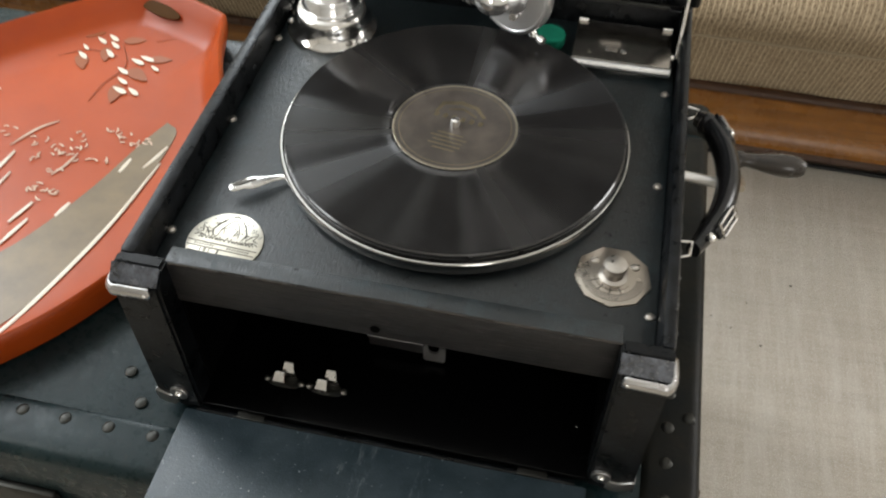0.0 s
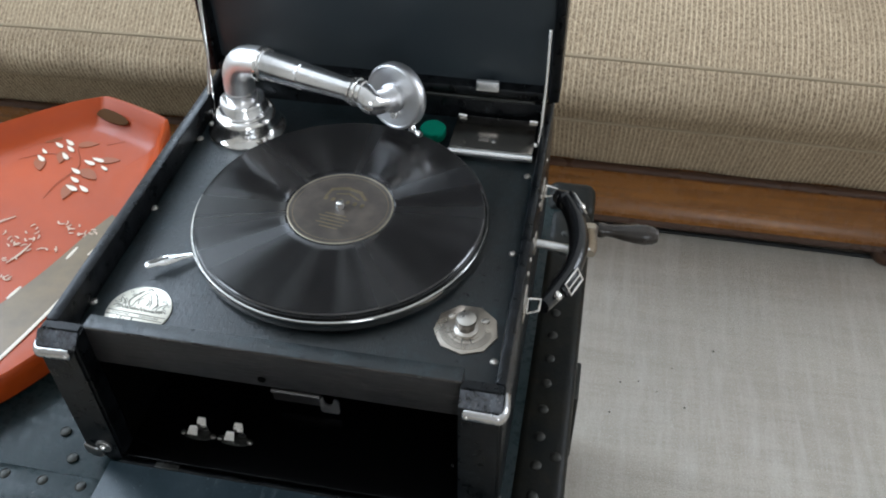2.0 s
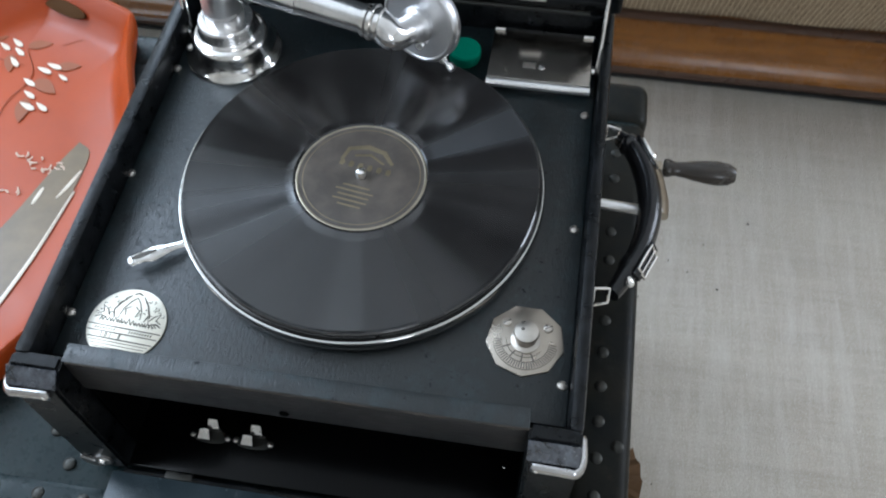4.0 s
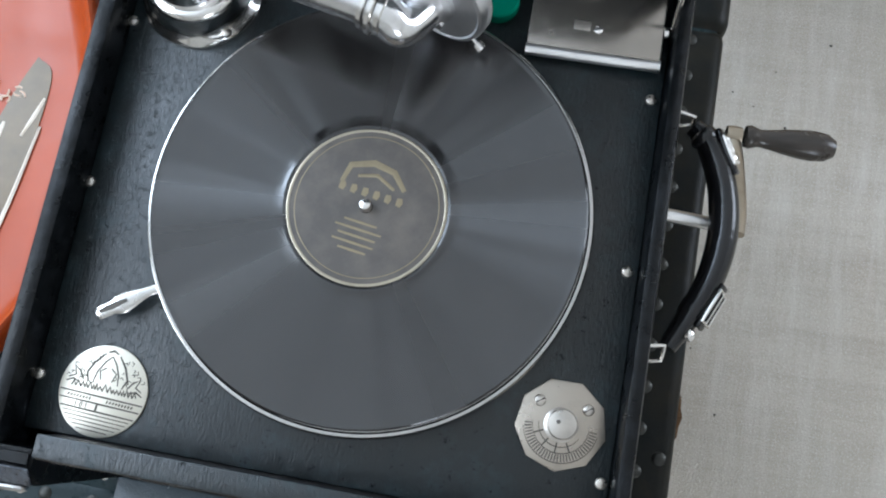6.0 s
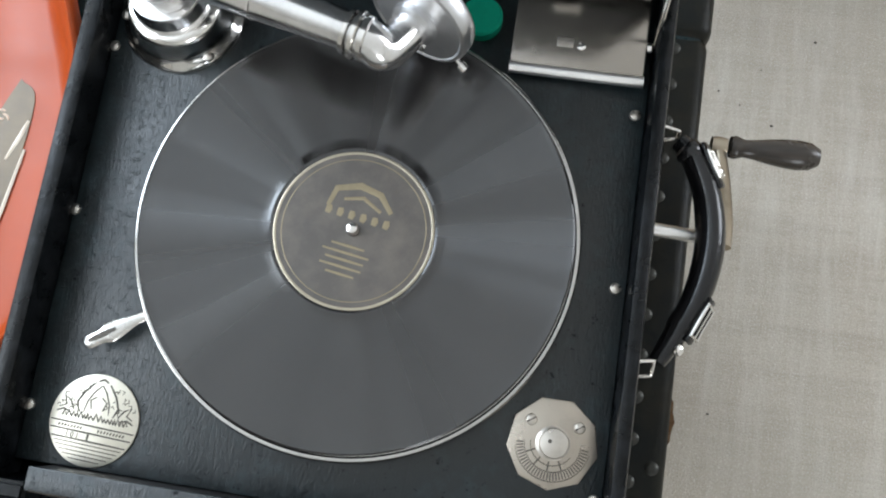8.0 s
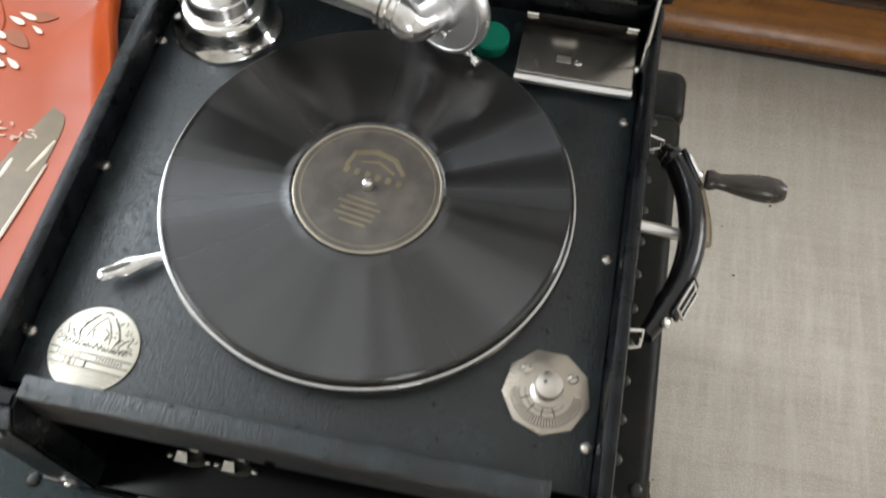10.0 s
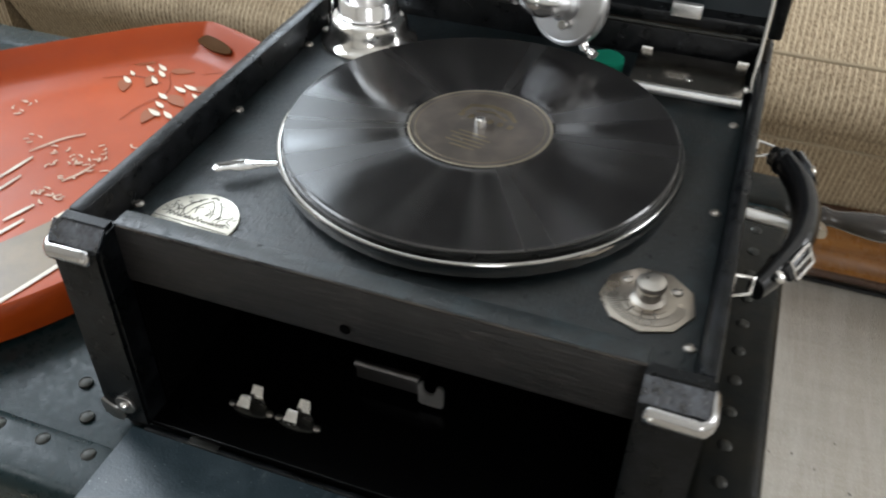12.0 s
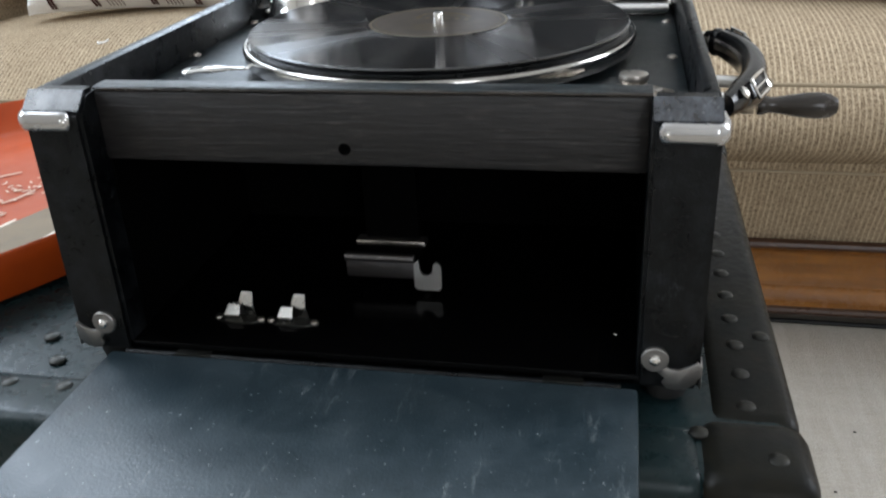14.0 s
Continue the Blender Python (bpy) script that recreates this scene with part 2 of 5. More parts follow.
NICKEL_SATIN = make_metal("stamped_nickel", (0.92, 0.91, 0.90), 0.32, 0.46)
NICKEL_INK = material("dark_engraving", (0.085, 0.076, 0.064), 0.6, 0.2)
RIM_NICKEL = make_metal("turntable_rim_nickel", (0.52, 0.505, 0.485), 0.09, 0.20)
ARM_NICKEL = make_metal("bright_arm_nickel", (0.90, 0.89, 0.89), 0.13, 0.27)
CRANK_BRASS = make_metal("worn_brassy_steel", (0.40, 0.345, 0.27), 0.28, 0.42)
DIAL_METAL = make_metal("brownish_dial_nickel", (0.47, 0.42, 0.36), 0.24, 0.42)
LEVER_METAL = make_metal("worn_lever_nickel", (0.70, 0.68, 0.65), 0.18, 0.34)
PEWTER = make_metal("grey_die_cast", (0.66, 0.66, 0.67), 0.30, 0.45)
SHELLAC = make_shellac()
LABEL_DARK = material("label_paper", (0.040, 0.030, 0.024), 0.36, spec=1.0)
set_in(LABEL_DARK, "Base Color", blend(LABEL_DARK, ramp(LABEL_DARK, noise_of(LABEL_DARK, 60, 5), [(0.4, 0.0), (0.7, 1.0)]), (0.050, 0.040, 0.032), (0.100, 0.081, 0.065)))
LABEL_GOLD = make_metal("label_gold_print", (0.30, 0.25, 0.165), 0.36, 0.55)
LABEL_RING = make_metal("label_ring_print", (0.44, 0.39, 0.30), 0.32, 0.5)
FELT_GREEN = make_cloth("green_felt", (0.006, 0.20, 0.12))
ORANGE = make_orange()
TAN_PAINT = material("olive_tan_paint", (0.22, 0.145, 0.062), 0.36, spec=0.6)
set_in(TAN_PAINT, "Base Color", blend(TAN_PAINT, ramp(TAN_PAINT, noise_of(TAN_PAINT, 30, 5), [(0.35, 0.0), (0.7, 1.0)]), (0.185, 0.128, 0.062), (0.130, 0.092, 0.046)))
PEARL = material("mother_of_pearl", (0.74, 0.66, 0.54), 0.3)
FADED_PEARL = material("rubbed_pearl_paint", (0.70, 0.54, 0.42), 0.4, spec=0.35)
BRANCH = material("dark_painted_twig", (0.25, 0.048, 0.010), 0.4, spec=0.4)
GRIP_PAINT = material("olive_brown_grip", (0.075, 0.036, 0.014), 0.75, spec=0.08)
LEAF_PAINT = material("dull_painted_leaf", (0.27, 0.078, 0.028), 0.4, spec=0.4)
FIBRE = make_fibre()
DOOR_CLOTH = make_door_cloth()


def make_binding():
    """Olive-brown hide binding of the trunk edges, rubbed to brown."""
    m = material("trunk_binding_hide", (0.02, 0.018, 0.013), 0.45, spec=0.14)
    big, small = noise_of(m, 26, 6, 0.7), noise_of(m, 150, 5, 0.7)
    col = blend(m, ramp(m, big, [(0.36, 0.0), (0.66, 1.0)]), (0.0042, 0.0056, 0.0054), (0.013, 0.0115, 0.0075))
    col = blend(m, ramp(m, noise_of(m, 14, 7, 0.75), [(0.58, 0.0), (0.72, 0.8)]), col, (0.036, 0.023, 0.014))
    col = blend(m, ramp(m, small, [(0.64, 0.0), (0.76, 0.5)]), col, (0.040, 0.034, 0.026))
    set_in(m, "Base Color", col)
    set_in(m, "Roughness", ramp(m, small, [(0.3, 0.28), (0.7, 0.52)]))
    bump(m, small, 0.35, 0.0012)
    return m


BINDING = make_binding()
STUD = make_metal("dark_iron_stud", (0.050, 0.050, 0.046), 0.36, 0.55)
STRAP_LEATHER = make_cloth("worn_brown_strap", (0.105, 0.062, 0.032))
HANDLE_LEATHER = material("black_handle_leather", (0.006, 0.006, 0.007), 0.20)
bump(HANDLE_LEATHER, noise_of(HANDLE_LEATHER, 260, 3), 0.25, 0.0008)
EBONY = make_wood("worn_ebonised_wood", (0.017, 0.0135, 0.011), (0.058, 0.047, 0.038), 0, 0.24)
RIBBED = make_ribbed()
PIPING = make_cloth("beige_piping", (0.36, 0.285, 0.19))
RAIL_WOOD = make_wood("polished_oak", (0.125, 0.044, 0.008), (0.32, 0.128, 0.022), 0, 0.26)
DARK_WOOD = make_wood("dark_wood_and_rail_shade", (0.035, 0.016, 0.009), (0.075, 0.034, 0.017), 0, 0.3)
CARPET = make_carpet()
WALL_PAINT = make_plaster("wall_paint", (0.70, 0.68, 0.64))
CEILING_PAINT = make_plaster("ceiling_paint", (0.86, 0.86, 0.85))
LINEN = make_cloth("white_linen", (0.90, 0.88, 0.86))
STRIPE_BROWN = make_cloth("dark_brown_thread", (0.085, 0.045, 0.038))
BROWN_CLOTH = make_cloth("brown_woven_cloth", (0.19, 0.115, 0.062))
TAN_CLOTH = make_cloth("tan_woven_cloth", (0.38, 0.27, 0.16))
PLATE_METAL = make_metal("stamped_plate_metal", (0.64, 0.60, 0.51), 0.30, 0.48)
BAR_METAL = make_metal("worn_bar_nickel", (0.62, 0.61, 0.61), 0.14, 0.32)
LID_LINING = material("lid_lining_paper", (0.019, 0.026, 0.031), 0.42, spec=0.8)
set_in(LID_LINING, "Roughness", ramp(LID_LINING, noise_of(LID_LINING, 14, 5), [(0.3, 0.30), (0.7, 0.48)]))
NICKEL_DARK = make_metal("dark_mirror_nickel", (0.36, 0.33, 0.295), 0.16, 0.28)
FOOT_METAL = make_metal("dull_foot_metal", (0.34, 0.33, 0.32), 0.32, 0.48)
BRACKET_STEEL = make_metal("dull_bracket_steel", (0.21, 0.20, 0.20), 0.34, 0.5)
# this near-zero black also stands in for deep shade in the front opening
MATT_BLACK = material("matt_black_and_shade", (0.0012, 0.0012, 0.0012), 0.85, spec=0.03)
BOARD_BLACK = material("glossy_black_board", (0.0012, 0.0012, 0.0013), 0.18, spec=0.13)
RUBBER = material("black_rubber", (0.01, 0.01, 0.01), 0.7)
DARK_MARK = material("dark_carpet_mark", (0.03, 0.025, 0.02), 0.9)

# ---- building helpers ----
PLACES = {}


def thing(name, at, label, category, group="", kind=""):
    ob = new(name)
    ob.location, ob.empty_display_size = at, 0.02
    PLACES[ob.name] = Matrix.Translation(at)
    return tagged(ob, label, category, group, kind)


def attach(ob, parent):
    ob.parent = parent
    ob.matrix_parent_inverse = PLACES[parent.name].inverted()
    PLACES[ob.name] = ob.matrix_basis.copy()


def mesh_of(name, bm, mat, smooth=35):
    me = bpy.data.meshes.new(name)
    bm.normal_update()
    for e in bm.edges:
        e.smooth = not (len(e.link_faces) == 2 and e.calc_face_angle(0) > radians(smooth))
    for f in bm.faces:
        f.smooth = True
    bm.to_mesh(me)
    bm.free()
    me.materials.append(mat)
    return me


def part(name, bm, mat, parent=None, label="", at=None, smooth=35):
    ob = new(name, bm if isinstance(bm, bpy.types.Mesh) else mesh_of(name, bm, mat, smooth))
    if at is not None:
        ob.matrix_basis = at
    if parent is not None:
        attach(ob, parent)
    else:
        PLACES[ob.name] = ob.matrix_basis.copy()
    if label:
        tagged(ob, label)
    return ob


def block(x0, y0, z0, x1, y1, z1, bev=0.0, seg=2, bm=None):
    bm = bm or bmesh.new()
    made = bmesh.ops.create_cube(bm, size=1, matrix=Matrix.Translation(((x0 + x1) / 2, (y0 + y1) / 2, (z0 + z1) / 2)) @ Matrix.Diagonal((x1 - x0, y1 - y0, z1 - z0, 1)))
    if bev:
        es = list({e for v in made["verts"] for e in v.link_edges})
        bmesh.ops.bevel(bm, geom=es, offset=bev, segments=seg, affect="EDGES", profile=0.5)
    return bm


def moved(bm, m):
    bmesh.ops.transform(bm, matrix=m, verts=bm.verts)
    return bm


def lathe(profile, n=48, bm=None, m=None):
    """A turned shape about z from (radius, height) pairs."""
    bm = bm or bmesh.new()
    rings = []
    for r, z in profile:
        if r < 1e-6:
            rings.append([bm.verts.new((0, 0, z))])
        else:
            rings.append([bm.verts.new((r * math.cos(2 * math.pi * k / n), r * math.sin(2 * math.pi * k / n), z)) for k in range(n)])
    made = [v for r in rings for v in r]
    for a, b in zip(rings, rings[1:]):
        for k in range(n):
            q = (k + 1) % n
            if len(a) == 1 and len(b) > 1:
                bm.faces.new((a[0], b[q], b[k]))
            elif len(b) == 1 and len(a) > 1:
                bm.faces.new((a[k], a[q], b[0]))
            elif len(a) > 1:
                bm.faces.new((a[k], a[q], b[q], b[k]))
    if m is not None:
        bmesh.ops.transform(bm, matrix=m, verts=made)
    bmesh.ops.recalc_face_normals(bm, faces=bm.faces)
    return bm


def smooth_line(points, steps=8):
    """A Catmull-Rom curve through the points."""
    p = [Vector(q) for q in points]
    p = [2 * p[0] - p[1], *p, 2 * p[-1] - p[-2]]
    out = []
    for a, b, c, d in zip(p, p[1:], p[2:], p[3:]):
        for k in range(steps):
            t = k / steps
            out.append(0.5 * (2 * b + (c - a) * t + (2 * a - 5 * b + 4 * c - d) * t * t + (3 * b - a - 3 * c + d) * t ** 3))
    return out + [p[-2]]


def tube(points, radius, n=10, bm=None, flat=1.0, up=(0, 0, 1), caps=True):
    """A round or oval bar along the points; radius a number or one per point."""
    bm = bm or bmesh.new()
    pts = [Vector(p) for p in points]
    rad = radius if isinstance(radius, (list, tuple)) else [radius] * len(pts)
    rings = []
    for i, p in enumerate(pts):
        d = (pts[min(i + 1, len(pts) - 1)] - pts[max(i - 1, 0)]).normalized()
        u = Vector(up) - d * d.dot(Vector(up))
        if u.length < 1e-3:
            u = Vector((1, 0, 0)) - d * d.x
        u.normalize()
        w = d.cross(u)
        rings.append([bm.verts.new(p + rad[i] * (math.cos(2 * math.pi * k / n) * w + flat * math.sin(2 * math.pi * k / n) * u)) for k in range(n)])
    for a, b in zip(rings, rings[1:]):
        for k in range(n):
            bm.faces.new((a[k], a[(k + 1) % n], b[(k + 1) % n], b[k]))
    if caps:
        bm.faces.new(rings[0][::-1]), bm.faces.new(rings[-1])
    bmesh.ops.recalc_face_normals(bm, faces=bm.faces)
    return bm


def prism(outline, z0, z1, bev=0.0, bm=None):
    """A flat plate from an outline in x and y."""
    bm = bm or bmesh.new()
    lo = [bm.verts.new((x, y, z0)) for x, y in outline]
    hi = [bm.verts.new((x, y, z1)) for x, y in outline]
    n = len(lo)
    top = bm.faces.new(hi)
    bm.faces.new(lo[::-1])
    for k in range(n):
        bm.faces.new((lo[k], lo[(k + 1) % n], hi[(k + 1) % n], hi[k]))
    bmesh.ops.recalc_face_normals(bm, faces=bm.faces)
    if bev:
        bmesh.ops.bevel(bm, geom=list(top.edges), offset=bev, segments=2, affect="EDGES", profile=0.5)
    return bm


def circle(cx, cy, r, n=48, turn=0.0):
    return [(cx + r * math.cos(2 * math.pi * k / n + turn), cy + r * math.sin(2 * math.pi * k / n + turn)) for k in range(n)]


def pad(x0, y0, z0, x1, y1, z1, crown=0.02, corner=0.35, nx=40, ny=18, nz=8, sag=None):
    """A stuffed cushion: a rounded box whose faces swell."""
    bm = bmesh.new()
    counts, grid = (nx, ny, nz), {}

    def vert(i, j, k):
        if (i, j, k) not in grid:
            u, v, w = (2 * a / b - 1 for a, b in zip((i, j, k), counts))
            bx, by, bz = (1 - u ** 4), (1 - v ** 4), (1 - w ** 2)
            x = (x0 + x1) / 2 + u * (x1 - x0) / 2
            y = (y0 + y1) / 2 + v * ((y1 - y0) / 2 - corner * 0.04 * (w ** 4)) + (crown * 0.5 * bz * bx) * v
            z = (z0 + z1) / 2 + w * ((z1 - z0) / 2 - corner * 0.04 * (v ** 6)) + crown * bx * by * w
            if sag:
                z += sag(x, y)
                if v < 0:
                    y += 0.0045 * bz * v * v * (math.sin(11 * x + 2.0 * math.sin(4.3 * x)) + 0.6 * math.sin(27 * x + 1.3))
            grid[(i, j, k)] = bm.verts.new((x, y, z))
        return grid[(i, j, k)]
    for a, b, c in ((0, 1, 2), (1, 2, 0), (2, 0, 1)):
        for s in (0, counts[c]):
            for i in range(counts[a]):
                for j in range(counts[b]):
                    quad = []
                    for di, dj in ((0, 0), (1, 0), (1, 1), (0, 1)):
                        q = [0, 0, 0]
                        q[a], q[b], q[c] = i + di, j + dj, s
                        quad.append(vert(*q))
                    bm.faces.new(quad if s else quad[::-1])
    return bm


def stroke(points, width, z, thick=0.0006, bm=None):
    """A raised painted or engraved line that lies on a flat surface."""
    bm = bm or bmesh.new()
    pts = [Vector((*p, 0)) for p in points]
    left, right = [], []
    n = len(pts)
    for i, p in enumerate(pts):
        d = (pts[min(i + 1, n - 1)] - pts[max(i - 1, 0)]).normalized()
        s = Vector((-d.y, d.x, 0)) * width * 0.5 * (0.45 + 0.55 * math.sin(math.pi * (i + 0.5) / n))
        left.append(bm.verts.new((p.x + s.x, p.y + s.y, z))), right.append(bm.verts.new((p.x - s.x, p.y - s.y, z)))
    mid = [bm.verts.new((p.x, p.y, z + thick)) for p in pts]
    for i in range(n - 1):
        bm.faces.new((left[i], mid[i], mid[i + 1], left[i + 1]))
        bm.faces.new((mid[i], right[i], right[i + 1], mid[i + 1]))
    bmesh.ops.recalc_face_normals(bm, faces=bm.faces)
    return bm


def screw_mesh(name, r, mat):
    bm = lathe([(r, -0.0006), (r, 0.0), (r * 0.85, r * 0.32), (r * 0.4, r * 0.5), (0, r * 0.52)], 16)
    return mesh_of(name, bm, mat)


# ---- the room ----
X0, X1, Y0, Y1, H = -1.50, 2.6, -2.6, 2.45, 2.55
FLOOR = 0.05


def wall_with_window(name, axis, at, a0, a1, holes, label, out):
    """A wall of 0.2 m with openings (b0, b1, z0, z1) right through it; axis is the one it faces."""
    bm = bmesh.new()
    cuts = sorted({a0, a1, *[h[0] for h in holes], *[h[1] for h in holes]})
    lo, hi = (at, at + out) if out > 0 else (at + out, at)
    for b0, b1 in zip(cuts, cuts[1:]):
        spans = [(0.0, H)]
        for h in holes:
            if h[0] <= b0 and b1 <= h[1]:
                spans = [(0.0, h[2]), (h[3], H)]
        for z0, z1 in spans:
            if axis == "y":
                block(b0, lo, z0, b1, hi, z1, bm=bm)
            else:
                block(lo, b0, z0, hi, b1, z1, bm=bm)
    ob = part(name, bm, WALL_PAINT)
    return tagged(ob, label, "wall", kind="structure")


wall_with_window("wall_north", "y", Y1, X0 - 0.2, X1 + 0.2, [(-1.3, -0.5, 1.35, 2.45)], "plain cream painted wall behind the sofa", 0.2)
wall_with_window("wall_west", "x", X0, Y0, Y1, [(-0.30, 0.34, 1.25, 2.45), (0.70, 1.34, 1.25, 2.45)], "plain cream painted wall with two windows", -0.2)
wall_with_window("wall_south", "y", Y0, X0 - 0.2, X1 + 0.2, [(1.0, 1.8, 1.1, 2.2)], "plain cream painted wall with a wide window", -0.2)
wall_with_window("wall_east", "x", X1, Y0, Y1, [(0.95, 1.85, 0.95, 2.25)], "plain cream painted wall with a wide window", 0.2)
tagged(part("ceiling", block(X0 - 0.2, Y0 - 0.2, H, X1 + 0.2, Y1 + 0.2, H + 0.15), CEILING_PAINT), "plain white painted ceiling", "ceiling", kind="structure")
tagged(part("floor", block(X0 - 0.2, Y0 - 0.2, -0.15, X1 + 0.2, Y1 + 0.2, FLOOR), CARPET), "greyish beige flat-woven carpet on the floor", "floor", kind="structure")


# ---- the sofa ----
SOFA_X0, SOFA_X1 = -1.18, 1.00


def seat_sag(x, y):
    slump = 0.040 / (1 + math.exp((x + 0.10) / 0.04)) * math.exp(-((y - 1.13) / 0.15) ** 2)
    return -0.010 * math.exp(-((x - 0.85) / 0.30) ** 2) - 0.004 * math.sin(x * 5.0) - slump


def build_sofa():
    sofa = thing("sofa", (-0.09, 1.6, FLOOR), "beige ribbed fabric sofa with a polished oak rail", "sofa")
    prof = [(1.262, 0.085), (1.236, 0.085), (1.230, 0.090), (1.230, 0.100), (1.238, 0.106), (1.240, 0.112), (1.250, 0.120), (1.254, 0.135), (1.255, 0.175), (1.250, 0.188), (1.244, 0.193), (1.244, 0.202), (1.262, 0.204), (1.30, 0.204), (1.30, 0.085)]
    bm = bmesh.new()
    ends = [[bm.verts.new((x, y, z)) for y, z in prof] for x in (SOFA_X0, SOFA_X1)]
    n = len(prof)
    for k in range(n):
        bm.faces.new((ends[0][k], ends[0][(k + 1) % n], ends[1][(k + 1) % n], ends[1][k]))
    bm.faces.new(ends[0]), bm.faces.new(ends[1][::-1])
    bmesh.ops.recalc_face_normals(bm, faces=bm.faces)
    part("front_rail", bm, RAIL_WOOD, sofa, "polished oak rail with a moulded edge")
    xs = [SOFA_X0 + (SOFA_X1 - SOFA_X0) * i / 12 for i in range(13)]
    # lower bead: its dark colour draws the contact shadow under the rail
    part("bead_moulding", tube([(x, 1.2330, 0.0835) for x in xs], 0.0085, 10), DARK_WOOD, sofa, "dark bead along the rail")
    part("bead_moulding", tube([(x, 1.2450, 0.1985) for x in xs], 0.0085, 10), DARK_WOOD, sofa, "dark bead along the rail")
    part("dust_cover", block(SOFA_X0, 1.258, 0.062, SOFA_X1, 2.04, 0.084), MATT_BLACK, sofa, "black dust cloth under the frame")
    bm = bmesh.new()
    cols, rows = 60, 10
    grid = [[bm.verts.new((SOFA_X0 + 0.01 + (SOFA_X1 - SOFA_X0 - 0.02) * i / cols,
                           1.252 - 0.075 * (j / rows) ** 1.3 - 0.010 * math.sin(math.pi * j / rows) + 0.003 * math.sin(i * 0.9),
                           0.203 + 0.175 * j / rows)) for j in range(rows + 1)] for i in range(cols + 1)]
    back = [[bm.verts.new((SOFA_X0 + 0.01 + (SOFA_X1 - SOFA_X0 - 0.02) * i / cols, 1.36, 0.203 + 0.175 * j / rows)) for j in (0, rows)] for i in range(cols + 1)]
    for i in range(cols):
        for j in range(rows):
            bm.faces.new((grid[i][j], grid[i + 1][j], grid[i + 1][j + 1], grid[i][j + 1]))
        bm.faces.new((grid[i][rows], grid[i + 1][rows], back[i + 1][1], back[i][1]))
    part("front_panel", bm, RIBBED, sofa)
    cush = part("seat_cushion", pad(SOFA_X0, 1.135, 0.372, SOFA_X1, 1.98, 0.505, 0.052, 0.4, 70, 28, 8, seat_sag), RIBBED, sofa)
    xs = [SOFA_X0 + 0.02 + (SOFA_X1 - SOFA_X0 - 0.04) * i / 60 for i in range(61)]
    part("piping", tube([(x, 1.1255 + 0.002 * math.sin(7 * x), 0.503 + seat_sag(x, 1.14)) for x in xs], 0.0030, 8), PIPING, cush)
    part("piping", tube([(x, 1.150 + 0.002 * math.sin(5 * x), 0.366 + 1.2 * seat_sag(x, 1.60)) for x in xs], 0.0026, 8), PIPING, cush)
    part("backrest", pad(SOFA_X0, 1.80, 0.40, SOFA_X1, 2.10, 0.95, 0.04, 0.6, 40, 10, 16), RIBBED, sofa)
    part("seat_base", block(SOFA_X0, 1.30, 0.10, SOFA_X1, 2.05, 0.375, 0.01), RIBBED, sofa)
    for x0, x1 in ((SOFA_X0 - 0.20, SOFA_X0 - 0.005), (SOFA_X1 + 0.005, SOFA_X1 + 0.20)):
        part("armrest", pad(x0, 1.20, 0.10, x1, 2.08, 0.66, 0.02, 0.7, 10, 24, 16), RIBBED, sofa)
    foot = mesh_of("foot", lathe([(0.0, 0.0), (0.022, 0.0), (0.028, 0.005), (0.032, 0.014), (0.030, 0.024), (0.026, 0.030), (0.028, 0.036), (0, 0.036)], 24), DARK_WOOD)
    for x, y in ((0.80, 1.245), (-1.0, 1.245), (0.80, 1.98), (-1.0, 1.98)):
        part("foot", foot, None, sofa, "turned dark stained foot", at=Matrix.Translation((x, y, FLOOR)))


def build_pillow(at, w, h, d, label, body, turn, lean, stripes):
    """A square pillow that leans on the backrest; stripes: groups of upright threads."""
    ob = thing("throw_pillow", at, label, "pillow", "pillows on the sofa")
    m = pose(*at, 0, 0, turn) @ pose(0, 0, 0, -lean)

    def face(u, v):
        x = u * w / 2 * (1 - 0.05 * (1 - v * v) * abs(u))
        z = h / 2 + v * h / 2 * (1 - 0.05 * (1 - u * u) * abs(v))
        e = max(0.0, (1 - u ** 4) * (1 - v ** 4))
        return x, d / 2 * math.sqrt(e) + 0.003, z
    n = 26
    bm = bmesh.new()
    for s in (-1, 1):
        g = [[bm.verts.new(m @ Vector((face(2 * i / n - 1, 2 * j / n - 1)[0], s * face(2 * i / n - 1, 2 * j / n - 1)[1], face(2 * i / n - 1, 2 * j / n - 1)[2]))) for j in range(n + 1)] for i in range(n + 1)]
        for i in range(n):
            for j in range(n):
                q = (g[i][j], g[i + 1][j], g[i + 1][j + 1], g[i][j + 1])
                bm.faces.new(q if s < 0 else q[::-1])
    bmesh.ops.remove_doubles(bm, verts=bm.verts, dist=0.007)
    bmesh.ops.recalc_face_normals(bm, faces=bm.faces)
    part("cover", bm, body, ob)
    for u, wide, mat in stripes:
        bm = bmesh.new()
        a, b = [], []
        for j in range(41):
            v = -0.985 + 1.97 * j / 40
            for side, row in ((-1, a), (1, b)):
                x, y, z = face(u, v)
                row.append(bm.verts.new(m @ Vector((x + side * wide / 2, -y - 0.0012, z))))
        for j in range(40):
            bm.faces.new((a[j], b[j], b[j + 1], a[j + 1]))
        part("stripe", bm, mat, ob)
    return ob


